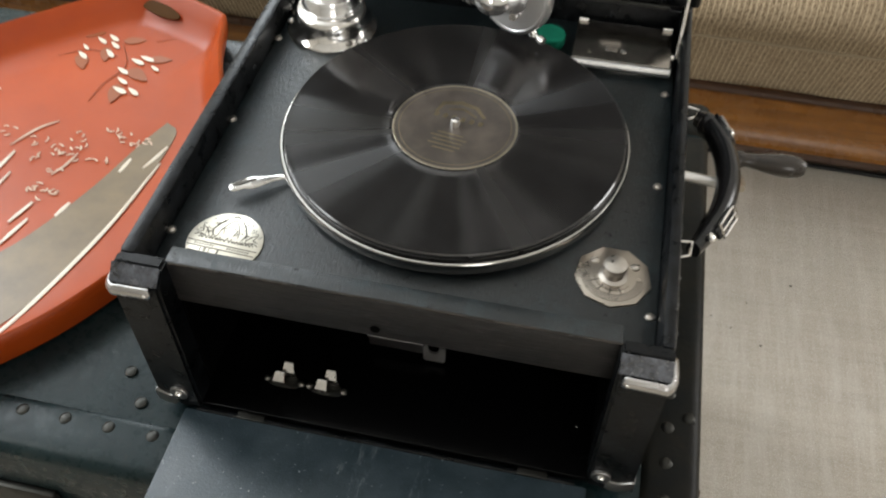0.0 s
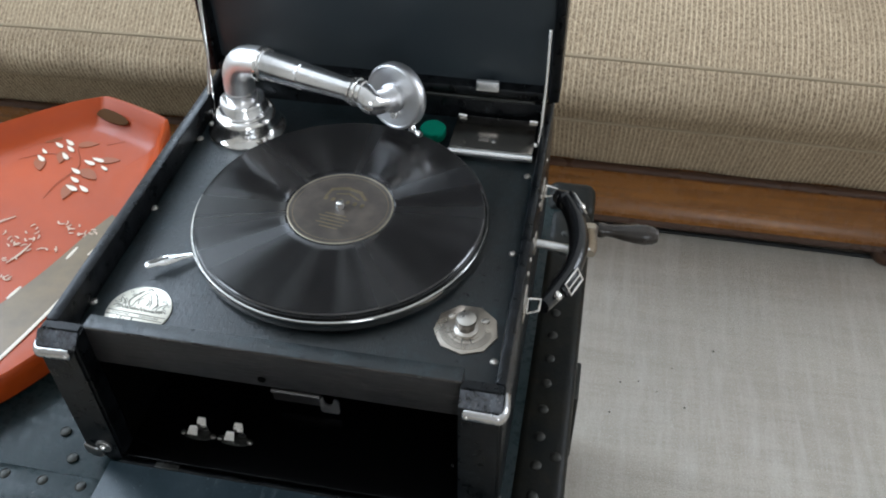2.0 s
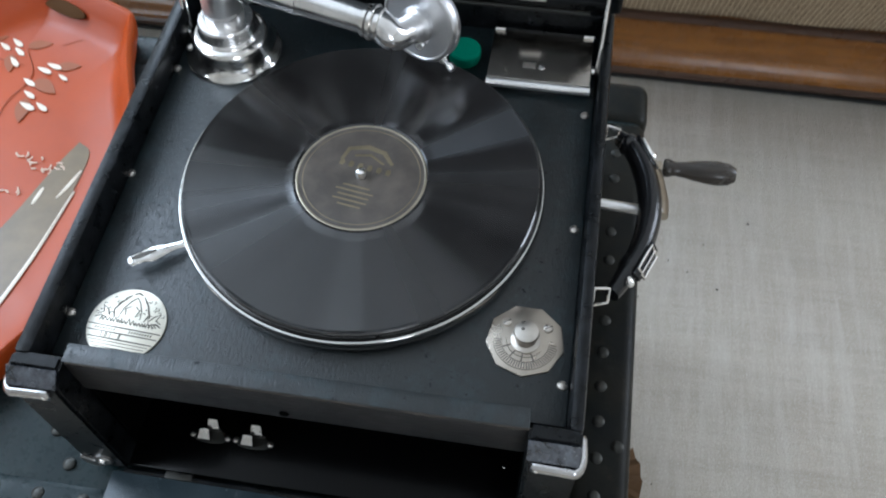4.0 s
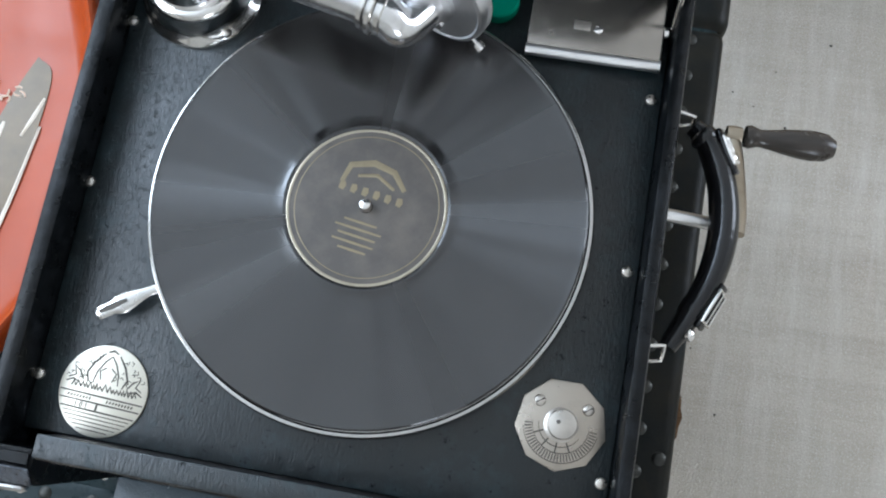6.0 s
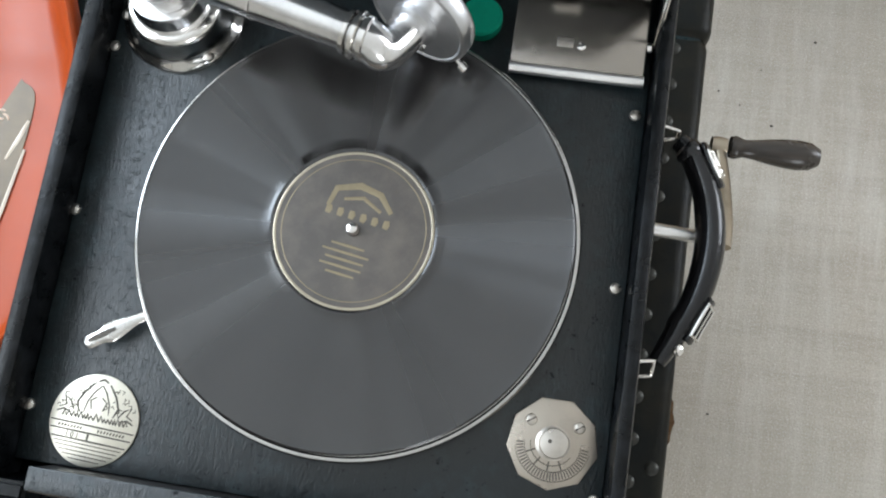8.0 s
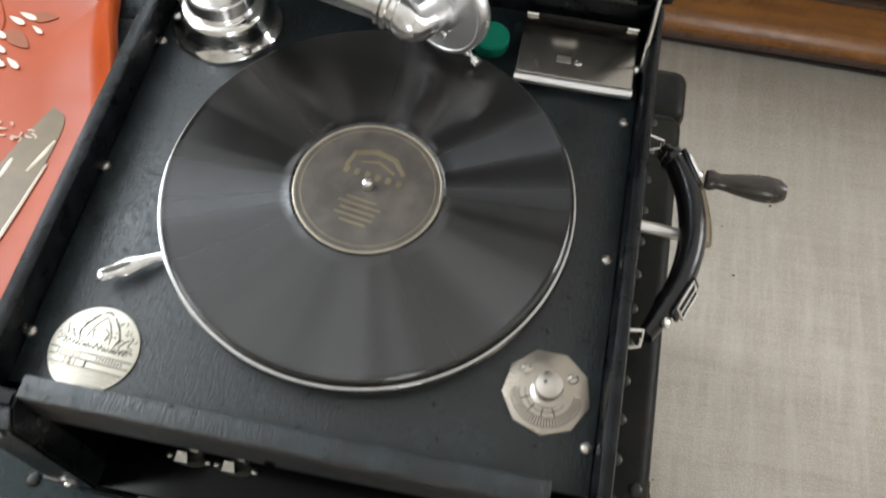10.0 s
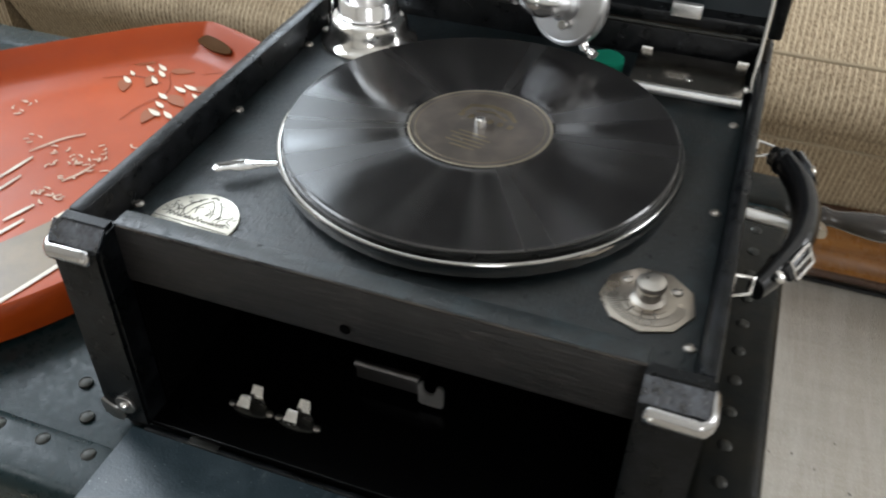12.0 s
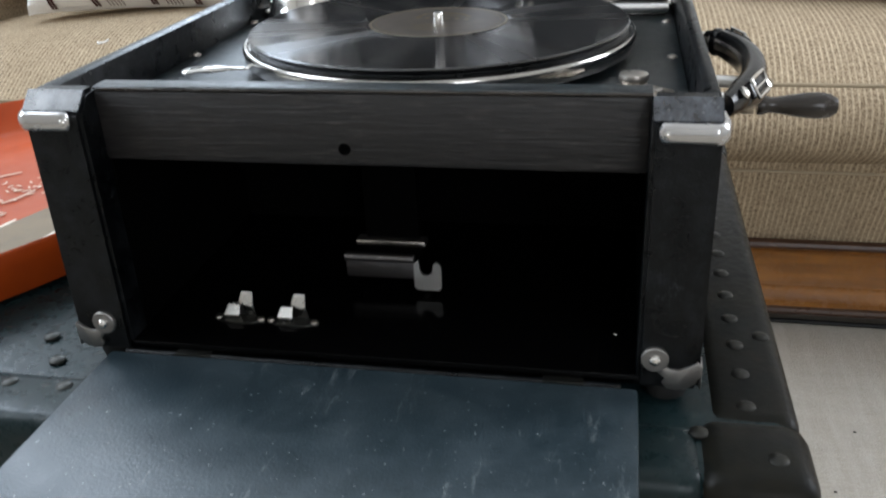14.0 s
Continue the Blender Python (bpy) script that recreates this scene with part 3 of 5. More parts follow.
build_sofa()
STRIPES = []
for c in (-0.72, -0.36, 0.10, 0.44, 0.82):
    STRIPES += [(c - 0.014, 0.006, STRIPE_BROWN), (c + 0.014, 0.006, STRIPE_BROWN)]
for c in (-0.26, 0.20):
    STRIPES += [(c + 0.028 * k, 0.0022, STRIPE_BROWN) for k in range(5)]
build_pillow((-0.76, 1.430, 0.542), 0.50, 0.42, 0.15, "white linen throw pillow with thin dark brown stripes", LINEN, 4, 16, STRIPES)
build_pillow((0.515, 1.475, 0.543), 0.52, 0.40, 0.15, "white linen throw pillow with thin brown stripes", LINEN, -6, 16, STRIPES)
build_pillow((-1.085, 1.60, 0.550), 0.30, 0.34, 0.11, "brown woven throw pillow with tan bands", BROWN_CLOTH, 10, 14,
             [(-0.55, 0.012, TAN_CLOTH), (-0.2, 0.03, TAN_CLOTH), (0.2, 0.012, TAN_CLOTH), (0.55, 0.03, TAN_CLOTH)])


# ---- the trunk ----
TX0, TX1, TY0, TY1, TZ = -0.80, 0.2255, 0.212, 0.738, 0.561


def build_trunk():
    trunk = thing("steamer_trunk", ((TX0 + TX1) / 2, (TY0 + TY1) / 2, FLOOR), "dark blue-green fibre steamer trunk with iron studs", "trunk")
    part("body", block(TX0 + 0.004, TY0 + 0.004, FLOOR, TX1 - 0.004, TY1 - 0.004, 0.455, 0.004), FIBRE, trunk)
    lid = part("lid", block(TX0 + 0.003, TY0 + 0.003, 0.459, TX1 - 0.003, TY1 - 0.003, TZ - 0.002, 0.010, 3), FIBRE, trunk)
    w = 0.050
    for name, b in (("binding_strip", (TX1 - w, TY0 + w, TX1, TY1 - w)), ("binding_strip", (TX0, TY0 + w, TX0 + w, TY1 - w))):
        part(name, block(b[0], b[1], 0.492, b[2], b[3], TZ, 0.011, 4), BINDING, lid, "olive-brown hide binding along the edge")
    for y0, y1 in ((TY0, TY0 + w), (TY1 - w, TY1)):
        part("binding_strip", block(TX0 + w, y0, 0.492, TX1 - w, y1, TZ, 0.011, 4), FIBRE, lid)
    for cx in (TX0, TX1 - w - 0.004):
        for cy in (TY0, TY1 - w - 0.004):
            x1 = cx + w + 0.004
            bm = block(cx - 0.002, cy - 0.002, 0.475, x1 + 0.002, cy + w + 0.006, TZ + 0.0022, 0.013, 4)
            part("corner_cap", bm, BINDING, lid, "worn brown leather corner cap")
    stud = mesh_of("stud", lathe([(0.0052, -0.001), (0.0050, 0.0003), (0.0040, 0.0010), (0.0022, 0.0015), (0, 0.0016)], 16), STUD)
    for i in range(15):
        y = 0.2775 + 0.0305 * i
        if y < TY1 - 0.055:
            part("stud", stud, None, lid, at=Matrix.Translation((0.198, y, TZ)))
        x = 0.137 - 0.036 * i
        part("stud", stud, None, lid, at=Matrix.Translation((x, 0.2465, TZ)))
    for x, y in ((0.208, 0.232), (0.172, 0.252), (-0.208, 0.272), (-0.228, 0.297), (0.214, 0.350)):
        part("stud", stud, None, lid, at=Matrix.Translation((x, y, TZ + 0.0022 if y < 0.25 else TZ)))
    part("hasp", block(TX1 - 0.001, 0.462, 0.395, TX1 + 0.006, 0.512, 0.50, 0.002), STUD, lid, "rusty iron hasp plate")
    bm = bmesh.new()
    rows = []
    for u in range(9):
        a = (u / 8 - 0.5) * 1.5
        rim = []
        for v in range(5):
            r = 0.012 + 0.036 * v / 4
            fold = 0.0045 * math.cos(u * math.pi) * v / 4
            rim.append((TX1 + r * math.cos(a) * 0.85, 0.392 + r * math.sin(a) * 1.05, 0.372 - 0.010 * v / 4 + fold))
        rows.append(rim)
    top = [[bm.verts.new(p) for p in r] for r in rows]
    low = [[bm.verts.new((p[0], p[1], p[2] - 0.003)) for p in r] for r in rows]
    for u in range(8):
        for v in range(4):
            bm.faces.new((top[u][v], top[u][v + 1], top[u + 1][v + 1], top[u + 1][v]))
            bm.faces.new((low[u][v], low[u + 1][v], low[u + 1][v + 1], low[u][v + 1]))
        bm.faces.new((top[u][4], low[u][4], low[u + 1][4], top[u + 1][4]))
        bm.faces.new((top[u][0], top[u + 1][0], low[u + 1][0], low[u][0]))
    for u in (0, 8):
        for v in range(4):
            bm.faces.new((top[u][v], low[u][v], low[u][v + 1], top[u][v + 1]))
    bmesh.ops.recalc_face_normals(bm, faces=bm.faces)
    part("pull_tab", bm, STRAP_LEATHER, trunk, "pleated brown leather end tab")
    part("tab_mount", block(TX1 - 0.005, 0.374, 0.352, TX1 + 0.014, 0.410, 0.384, 0.003), STUD, trunk, "dull iron mount of the leather tab")
    part("front_latch", block(-0.330, TY0 - 0.006, 0.40, -0.270, TY0 + 0.001, 0.50, 0.002), STUD, lid, "dull iron latch plate")
    return trunk


build_trunk()


# ---- the tray ----
def build_tray():
    tip, ax, side = Vector((-0.357, 0.748)), Vector((-0.34, -0.94)).normalized(), Vector((0.94, -0.34)).normalized()
    left = [(0.0, 0.042), (0.012, 0.064), (0.05, 0.092), (0.13, 0.133), (0.206, 0.169), (0.28, 0.203), (0.34, 0.208), (0.41, 0.200), (0.48, 0.160), (0.54, 0.085), (0.555, 0.0)]
    right = [(0.0, 0.042), (0.012, 0.060), (0.05, 0.088), (0.115, 0.147), (0.19, 0.200), (0.27, 0.220), (0.34, 0.216), (0.41, 0.198), (0.48, 0.160), (0.54, 0.085)]
    ctrl = [(s, -w) for s, w in left[::-1]] + right
    line = smooth_line([(s, w, 0) for s, w in ctrl + ctrl[:1]], 6)[:-1]
    out = [(p.x, p.y) for p in line]
    cs, n = 0.32, len(out)

    def ring(scale, z):
        return [(tip + ax * (cs + (s - cs) * scale) + side * (w * scale), z) for s, w in out]
    zb = TZ + 0.001
    prof = [(0.0, zb + 0.004), (0.70, zb + 0.004), (0.875, zb + 0.005), (0.915, zb + 0.010), (0.950, zb + 0.022), (0.975, zb + 0.033), (0.988, zb + 0.036), (1.0, zb + 0.034), (1.0, zb + 0.024), (0.99, zb + 0.010), (0.975, zb + 0.001), (0.93, zb), (0.0, zb)]
    tray = thing("lacquer_tray", (-0.50, 0.46, zb), "orange lacquered oval tray painted with white blossoms", "tray")
    bm = bmesh.new()
    rings = []
    for sc, z in prof:
        if sc == 0:
            q = tip + ax * cs
            rings.append([bm.verts.new((q.x, q.y, z))])
        else:
            rings.append([bm.verts.new((q.x, q.y, zz)) for q, zz in ring(sc, z)])
    for a, b in zip(rings, rings[1:]):
        for k in range(n):
            q = (k + 1) % n
            if len(a) == 1:
                bm.faces.new((a[0], b[k], b[q]))
            elif len(b) == 1:
                bm.faces.new((a[k], b[0], a[q]))
            else:
                bm.faces.new((a[k], b[k], b[q], a[q]))
    bmesh.ops.recalc_face_normals(bm, faces=bm.faces)
    part("dish", bm, ORANGE, tray, smooth=60)
    bm = prism([(0.031 * math.cos(a), 0.0075 * math.sin(a)) for a in [2 * math.pi * k / 28 for k in range(28)]], -0.0012, 0.0012, 0.0006)
    gm = Vector((-0.400, 0.725)) - ax * 0.016
    part("hand_grip", moved(bm, pose(gm.x, gm.y, zb + 0.0205, 0, 0, -21) @ pose(0, 0, 0, 31)), GRIP_PAINT, tray, "olive brown hand grip recess")
    z = zb + 0.0048
    band = [(-0.318, 0.578), (-0.302, 0.560), (-0.306, 0.480), (-0.322, 0.390), (-0.350, 0.312), (-0.388, 0.276), (-0.440, 0.268), (-0.455, 0.300), (-0.425, 0.345), (-0.385, 0.395), (-0.352, 0.470), (-0.330, 0.545)]
    part("tan_band", prism([(p.x, p.y) for p in smooth_line([(x, y, 0) for x, y in band + band[:1]], 5)[:-1]], z - 0.001, z + 0.0004), TAN_PAINT, tray, "olive tan painted band")
    z += 0.0006
    for pts, wd in (([(-0.3005, 0.520), (-0.311, 0.440), (-0.328, 0.365), (-0.346, 0.308), (-0.362, 0.285)], 0.0045),
                    ([(-0.303, 0.544), (-0.308, 0.527), (-0.314, 0.510)], 0.0040), ([(-0.331, 0.520), (-0.334, 0.500)], 0.0042),
                    ([(-0.361, 0.453), (-0.366, 0.434)], 0.0046), ([(-0.395, 0.446), (-0.404, 0.418)], 0.0042), ([(-0.389, 0.426), (-0.398, 0.392)], 0.0042),
                    ([(-0.418, 0.366), (-0.440, 0.325)], 0.005), ([(-0.392, 0.352), (-0.402, 0.332)], 0.006), ([(-0.412, 0.300), (-0.424, 0.276)], 0.006),
                    ([(-0.447, 0.506), (-0.452, 0.468)], 0.0040), ([(-0.436, 0.478), (-0.443, 0.425)], 0.0034), ([(-0.440, 0.374), (-0.468, 0.318)], 0.004)):
        part("brush_stroke", stroke([(p.x, p.y) for p in smooth_line([(x, y, 0) for x, y in pts], 5)], wd, z), PEARL, tray, "pale pearl painted stroke")
    rng = random.Random(4)
    # leaves and pointed petals of the blossoms near the grip
    def leaf(name, x, y, a, ln, wd, zz, mat):
        t = radians(a)
        ring = []
        for k in range(14):
            b = 2 * math.pi * k / 14
            u, v = ln / 2 * math.cos(b), wd / 2 * math.sin(b) * (1 - 0.45 * math.cos(b)) * abs(math.sin(b)) ** 0.35
            ring.append((x + u * math.cos(t) - v * math.sin(t), y + u * math.sin(t) + v * math.cos(t)))
        part(name, prism(ring, zz - 0.0004, zz + 0.0003), mat, tray)
    for x, y, a, ln in ((-0.450, 0.651, -60, 0.034), (-0.459, 0.700, 20, 0.030), (-0.430, 0.668, -70, 0.030), (-0.367, 0.672, 10, 0.030), (-0.380, 0.642, -30, 0.036), (-0.391, 0.608, -80, 0.036), (-0.409, 0.698, 15, 0.030)):
        leaf("painted_leaf", x, y, a, ln * 0.85, ln * 0.40, z - 0.0002, LEAF_PAINT)
    for x, y, a, ln in ((-0.454, 0.661, -36, 0.018), (-0.457, 0.675, -40, 0.013), (-0.445, 0.690, -32, 0.017), (-0.434, 0.697, -34, 0.018), (-0.426, 0.670, -42, 0.018), (-0.427, 0.685, -36, 0.017),
                        (-0.390, 0.663, -20, 0.019), (-0.382, 0.670, -16, 0.019), (-0.367, 0.656, -30, 0.014), (-0.399, 0.645, -28, 0.018), (-0.392, 0.629, -30, 0.017), (-0.388, 0.614, -22, 0.020), (-0.373, 0.615, -32, 0.018)):
        leaf("petal", x, y, a + 180, ln * 0.98, ln * 0.30, z + 0.0003, PEARL)
    # small blossoms drawn in fine lines
    for cx, cy in ((-0.470, 0.530), (-0.397, 0.539), (-0.392, 0.524), (-0.406, 0.519), (-0.433, 0.523), (-0.417, 0.504), (-0.395, 0.490), (-0.392, 0.509), (-0.363, 0.511), (-0.366, 0.553),
                   (-0.355, 0.547), (-0.342, 0.542), (-0.330, 0.546), (-0.406, 0.466), (-0.392, 0.460), (-0.380, 0.460), (-0.518, 0.570), (-0.520, 0.584)):
        for k in range(4):
            a = rng.uniform(0, 6.3)
            r, ox, oy = rng.uniform(0.004, 0.007), rng.uniform(-0.006, 0.006), rng.uniform(-0.005, 0.005)
            arc = [(cx + ox + r * math.cos(a + t), cy + oy + 0.8 * r * math.sin(a + t)) for t in (0, 0.35, 0.7, 1.05, 1.4)]
            part("petal_line", stroke(arc, 0.0021, z), FADED_PEARL, tray)
    for pts in ([(-0.385, 0.700), (-0.362, 0.712), (-0.340, 0.702)], [(-0.420, 0.690), (-0.400, 0.655), (-0.410, 0.620), (-0.412, 0.590)], [(-0.480, 0.655), (-0.450, 0.672), (-0.415, 0.668)]):
        part("twig", stroke([(p.x, p.y) for p in smooth_line([(x, y, 0) for x, y in pts], 6)], 0.0013, z - 0.0003, 0.0004), BRANCH, tray)
    for pts in ([(-0.456, 0.512), (-0.448, 0.529), (-0.439, 0.544), (-0.426, 0.556)], [(-0.396, 0.483), (-0.389, 0.498), (-0.385, 0.516)]):
        part("petal_line", stroke([(p.x, p.y) for p in smooth_line([(x, y, 0) for x, y in pts], 5)], 0.0030, z), FADED_PEARL, tray)
    return tray


build_tray()


# ---- the gramophone ----
GX0, GX1, GY0, GY1 = -0.188, 0.172, 0.272, 0.658
GZ0, DECK, RIM = 0.572, 0.705, 0.7285
SPIN = Vector((0.002, 0.460))


def build_gramophone():
    g = thing("portable_gramophone", (-0.005, 0.46, TZ), "black leatherette portable gramophone with nickel fittings, lid open", "gramophone")
    w, wr = 0.0115, 0.0088
    case = part("case", block(GX0, 0.292, GZ0, GX0 + w, GY1, RIM, 0.003), LEATHERETTE, g)
    part("side_panel", block(GX1 - wr, 0.292, GZ0, GX1, GY1, RIM, 0.003), LEATHERETTE, case)
    part("back_panel", block(GX0 + w, GY1 - 0.014, GZ0, GX1 - wr, GY1, RIM, 0.002), LEATHERETTE, case)
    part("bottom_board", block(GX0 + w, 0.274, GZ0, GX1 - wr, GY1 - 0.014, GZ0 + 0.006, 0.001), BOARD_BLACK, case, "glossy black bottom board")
    # black boards added so the front opening reads as deep shade
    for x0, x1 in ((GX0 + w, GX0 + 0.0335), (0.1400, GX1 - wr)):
        part("side_shade_board", block(x0 + 0.0002, 0.2935, GZ0 + 0.0062, x1 - 0.0002, 0.4595, 0.6945), MATT_BLACK, case)
    part("top_shade_board", block(GX0 + 0.0340, 0.3030, 0.6885, 0.1395, 0.4595, 0.6945), MATT_BLACK, case)
    part("back_shade_board", block(GX0 + w, 0.46, GZ0 + 0.006, GX1 - wr, 0.466, 0.690), MATT_BLACK, case)
    for x0, x1, s in ((GX0, GX0 + 0.034, -1), (0.1395, GX1, 1)):
        bm = bmesh.new()
        prof = [(0.293, GZ0), (GY0, GZ0), (GY0, 0.7120), (GY0 + 0.0012, 0.7190), (GY0 + 0.0105, RIM - 0.0006), (0.293, RIM)]
        a = [bm.verts.new((x0, y, z)) for y, z in prof]
        b = [bm.verts.new((x1, y, z)) for y, z in prof]
        for k in range(6):
            bm.faces.new((a[k], a[(k + 1) % 6], b[(k + 1) % 6], b[k]))
        bm.faces.new(a), bm.faces.new(b)
        bmesh.ops.recalc_face_normals(bm, faces=bm.faces)
        bmesh.ops.bevel(bm, geom=bm.edges[:], offset=0.0022, segments=2, affect="EDGES")
        post = part("corner_post", bm, LEATHERETTE, g)
        # thin plate added over the slope to carry the painted sheen
        bm = bmesh.new()
        low, high = (GY0 + 0.0014, 0.7190), (GY0 + 0.0106, 0.7280)
        ends = [[bm.verts.new((x, y + dy, z + dz)) for (y, z), (dy, dz) in ((low, (0, 0)), (high, (0, 0)), (high, (-0.0008, 0.0010)), (low, (-0.0008, 0.0010)))] for x in (x0 + 0.0006, x1 - 0.0006)]
        for k in range(4):
            bm.faces.new((ends[0][k], ends[0][(k + 1) % 4], ends[1][(k + 1) % 4], ends[1][k]))
        bm.faces.new(ends[0]), bm.faces.new(ends[1])
        bmesh.ops.recalc_face_normals(bm, faces=bm.faces)
        part("post_cap_sheen", bm, CAP_GLOSS, post, "glossy black cap plate of the post with a painted sheen")
        ox = x0 if s < 0 else x1
        bar = smooth_line([(ox + s * 0.0003, GY0 + 0.022, 0.7146), (ox + s * 0.0012, GY0 + 0.006, 0.7146), (ox - s * 0.002, GY0 - 0.0012, 0.7146), (ox - s * 0.008, GY0 - 0.0016, 0.7146), (ox - s * 0.0290, GY0 - 0.0010, 0.7146)], 8)
        bar.insert(-1, bar[-2].lerp(bar[-1], 0.60))
        rr = [0.0030] * len(bar)
        rr[0], rr[-2], rr[-1] = 0.0020, 0.0027, 0.0016
        strip = part("corner_bar", tube(bar, rr, 14, flat=1.75), BAR_METAL, post, "nickel corner protector bar")
        part("bar_pin", lathe([(0.0019, -0.001), (0.0017, 0.0004), (0.0009, 0.0010), (0, 0.0011)], 14, m=Matrix.Translation((ox - s * 0.0255, GY0 - 0.0036, 0.7146)) @ pose(0, 0, 0, 90)), NICKEL, strip)
        cx = ox - s * (0.0195 if s < 0 else 0.0235)
        horn = [(1.0, -6.0), (5.0, -3.4), (8.5, -5.6), (13.0, -6.0), (18.0, -3.6), (22.6, -0.8), (24.0, -2.5), (24.2, -9.0), (22.0, -13.5), (18.0, -16.8), (12.0, -18.2), (7.0, -17.5), (4.5, -14.5), (6.0, -11.5), (2.5, -8.5)]
        wide = abs(ox - cx) / 0.0240
        bm = prism([(x * 0.001 * wide, z * 0.001) for x, z in horn], 0.0, 0.0020, 0.0005)
        part("foot_plate", moved(bm, Matrix(((s, 0, 0, cx), (0, 0, -1, GY0 + 0.0004), (0, 1, 0, 0.591), (0, 0, 0, 1)))), FOOT_METAL, post, "tarnished nickel foot bracket")
        part("side_plate", block(min(ox, ox + s * 0.0012), GY0 + 0.0002, GZ0 + 0.001, max(ox, ox + s * 0.0012), GY0 + 0.016, GZ0 + 0.0150, 0.0005), FOOT_METAL, post, "tarnished nickel foot bracket")
        rivet = part("rivet_plate", lathe([(0.0072, -0.001), (0.0072, 0.0012), (0.0066, 0.0018), (0, 0.0018)], 28, m=Matrix.Translation((cx, GY0 - 0.0006, 0.591)) @ pose(0, 0, 0, 90)), FOOT_METAL, post)
        part("rivet_head", lathe([(0.0031, 0.0012), (0.0029, 0.0028), (0.0018, 0.0040), (0, 0.0044)], 18, m=Matrix.Translation((cx, GY0 - 0.0006, 0.591)) @ pose(0, 0, 0, 90)), NICKEL, rivet)
        part("rubber_foot", lathe([(0.011, 0.0), (0.012, 0.004), (0.011, 0.0115), (0, 0.0115)], 20, m=Matrix.Translation((ox - s * 0.016, GY0 + 0.016, TZ + 0.0006))), RUBBER, post)
        part("rubber_foot", lathe([(0.011, 0.0), (0.012, 0.004), (0.011, 0.0115), (0, 0.0115)], 20, m=Matrix.Translation((ox - s * 0.016, GY1 - 0.025, TZ + 0.0006))), RUBBER, post)
    part("fascia", block(GX0 + 0.0335, 0.2885, 0.6870, 0.1400, 0.302, 0.7265, 0.0022), LEATHERETTE_WOOD, g, "worn black-stained wooden front board")
    part("top_edging", block(GX0 + 0.0335, 0.2890, 0.7262, 0.1400, 0.3024, 0.7288, 0.0011), DECK_CLOTH, g, "grained cloth over the top of the front board")
    part("worn_edge", tube([(GX0 + 0.036 + 0.0146 * k, 0.2893 + 0.0002 * math.sin(k * 2.3), 0.7272) for k in range(21)], [0.0009 + 0.0003 * math.sin(k * 1.7) for k in range(21)], 8), EBONY, g, "rubbed pale edge of the front board")
    part("keyhole", lathe([(0.0034, 0), (0.0030, 0.0008), (0.0012, 0.0010), (0, 0.0004)], 16, m=Matrix.Translation((-0.0155, 0.2882, 0.6965)) @ pose(0, 0, 0, 90)), MATT_BLACK, g, "small dark catch hole")
    deck = part("motor_board", block(GX0 + w + 0.0004, 0.3025, DECK - 0.010, GX1 - wr - 0.0004, GY1 - 0.0145, DECK, 0.001), DECK_CLOTH, g, "black grained motor board")
    screw = screw_mesh("screw", 0.0036, NICKEL_DULL)
    for x, y in ((-0.1745, 0.562), (-0.175, 0.4535), (-0.1745, 0.334), (0.1565, 0.5585), (0.1565, 0.451), (0.158, 0.330), (-0.172, 0.600)):
        head = part("screw", screw, None, deck, at=Matrix.Translation((x, y, DECK)))
        tagged(head, "small slotted nickel screw")

    # turntable
    sp = Matrix.Translation((SPIN.x, SPIN.y, 0))
    tt = part("turntable", lathe([(0, DECK + 0.004), (0.120, DECK + 0.004), (0.1270, DECK + 0.0048), (0.1298, DECK + 0.0062), (0.1310, DECK + 0.0088), (0.1314, DECK + 0.0140), (0.1311, DECK + 0.0155), (0.1303, DECK + 0.0164), (0.1290, DECK + 0.0167), (0.1278, DECK + 0.0164), (0.1274, DECK + 0.0160), (0, DECK + 0.0160)], 128, m=sp), RIM_NICKEL, g, "nickel-rimmed turntable plate")
    part("felt", lathe([(0, DECK + 0.0162), (0.1262, DECK + 0.0162), (0.1266, DECK + 0.0185), (0.1256, DECK + 0.0194), (0, DECK + 0.0194)], 96, m=sp), LEATHERETTE, tt, "dark turntable felt")
    part("spindle", lathe([(0.0036, DECK + 0.018), (0.0036, DECK + 0.0262), (0.0030, DECK + 0.0278), (0.0012, DECK + 0.0285), (0, DECK + 0.0286)], 20, m=sp), NICKEL, tt)
    part("bearing", lathe([(0.016, DECK - 0.0005), (0.016, DECK + 0.0042), (0, DECK + 0.0042)], 24, m=sp), NICKEL_DULL, tt)

    # start lever
    bm = tube(smooth_line([(-0.100, 0.403, DECK + 0.004), (-0.116, 0.394, DECK + 0.006), (-0.127, 0.386, DECK + 0.0078), (-0.137, 0.379, DECK + 0.0088), (-0.1455, 0.3735, DECK + 0.0085)], 6),
              [0.0030] * 8 + [0.0034, 0.0038, 0.0042, 0.0048, 0.0054, 0.0058, 0.0062, 0.0064, 0.0062, 0.0054] + [0.0045] * 6 + [0.0022], 12, flat=0.34)
    lever = part("start_lever", bm, LEVER_METAL, g, "nickel start and stop lever")
    part("lever_recess", stroke([(p.x, p.y) for p in smooth_line([(-0.1285, 0.3848, 0), (-0.1365, 0.3795, 0), (-0.1432, 0.3752, 0)], 6)], 0.0034, DECK + 0.0108, 0.0002), NICKEL_INK, lever, "hollowed oval in the lever end")

    # round maker's plate
    c = Vector((-0.1335, 0.3305))
    plate = part("maker_plate", prism(circle(c.x, c.y, 0.0268, 56), DECK - 0.0002, DECK + 0.0012, 0.0004), PLATE_METAL, g, "round stamped nickel maker's plate with engraved lines")
    zt = DECK + 0.00125

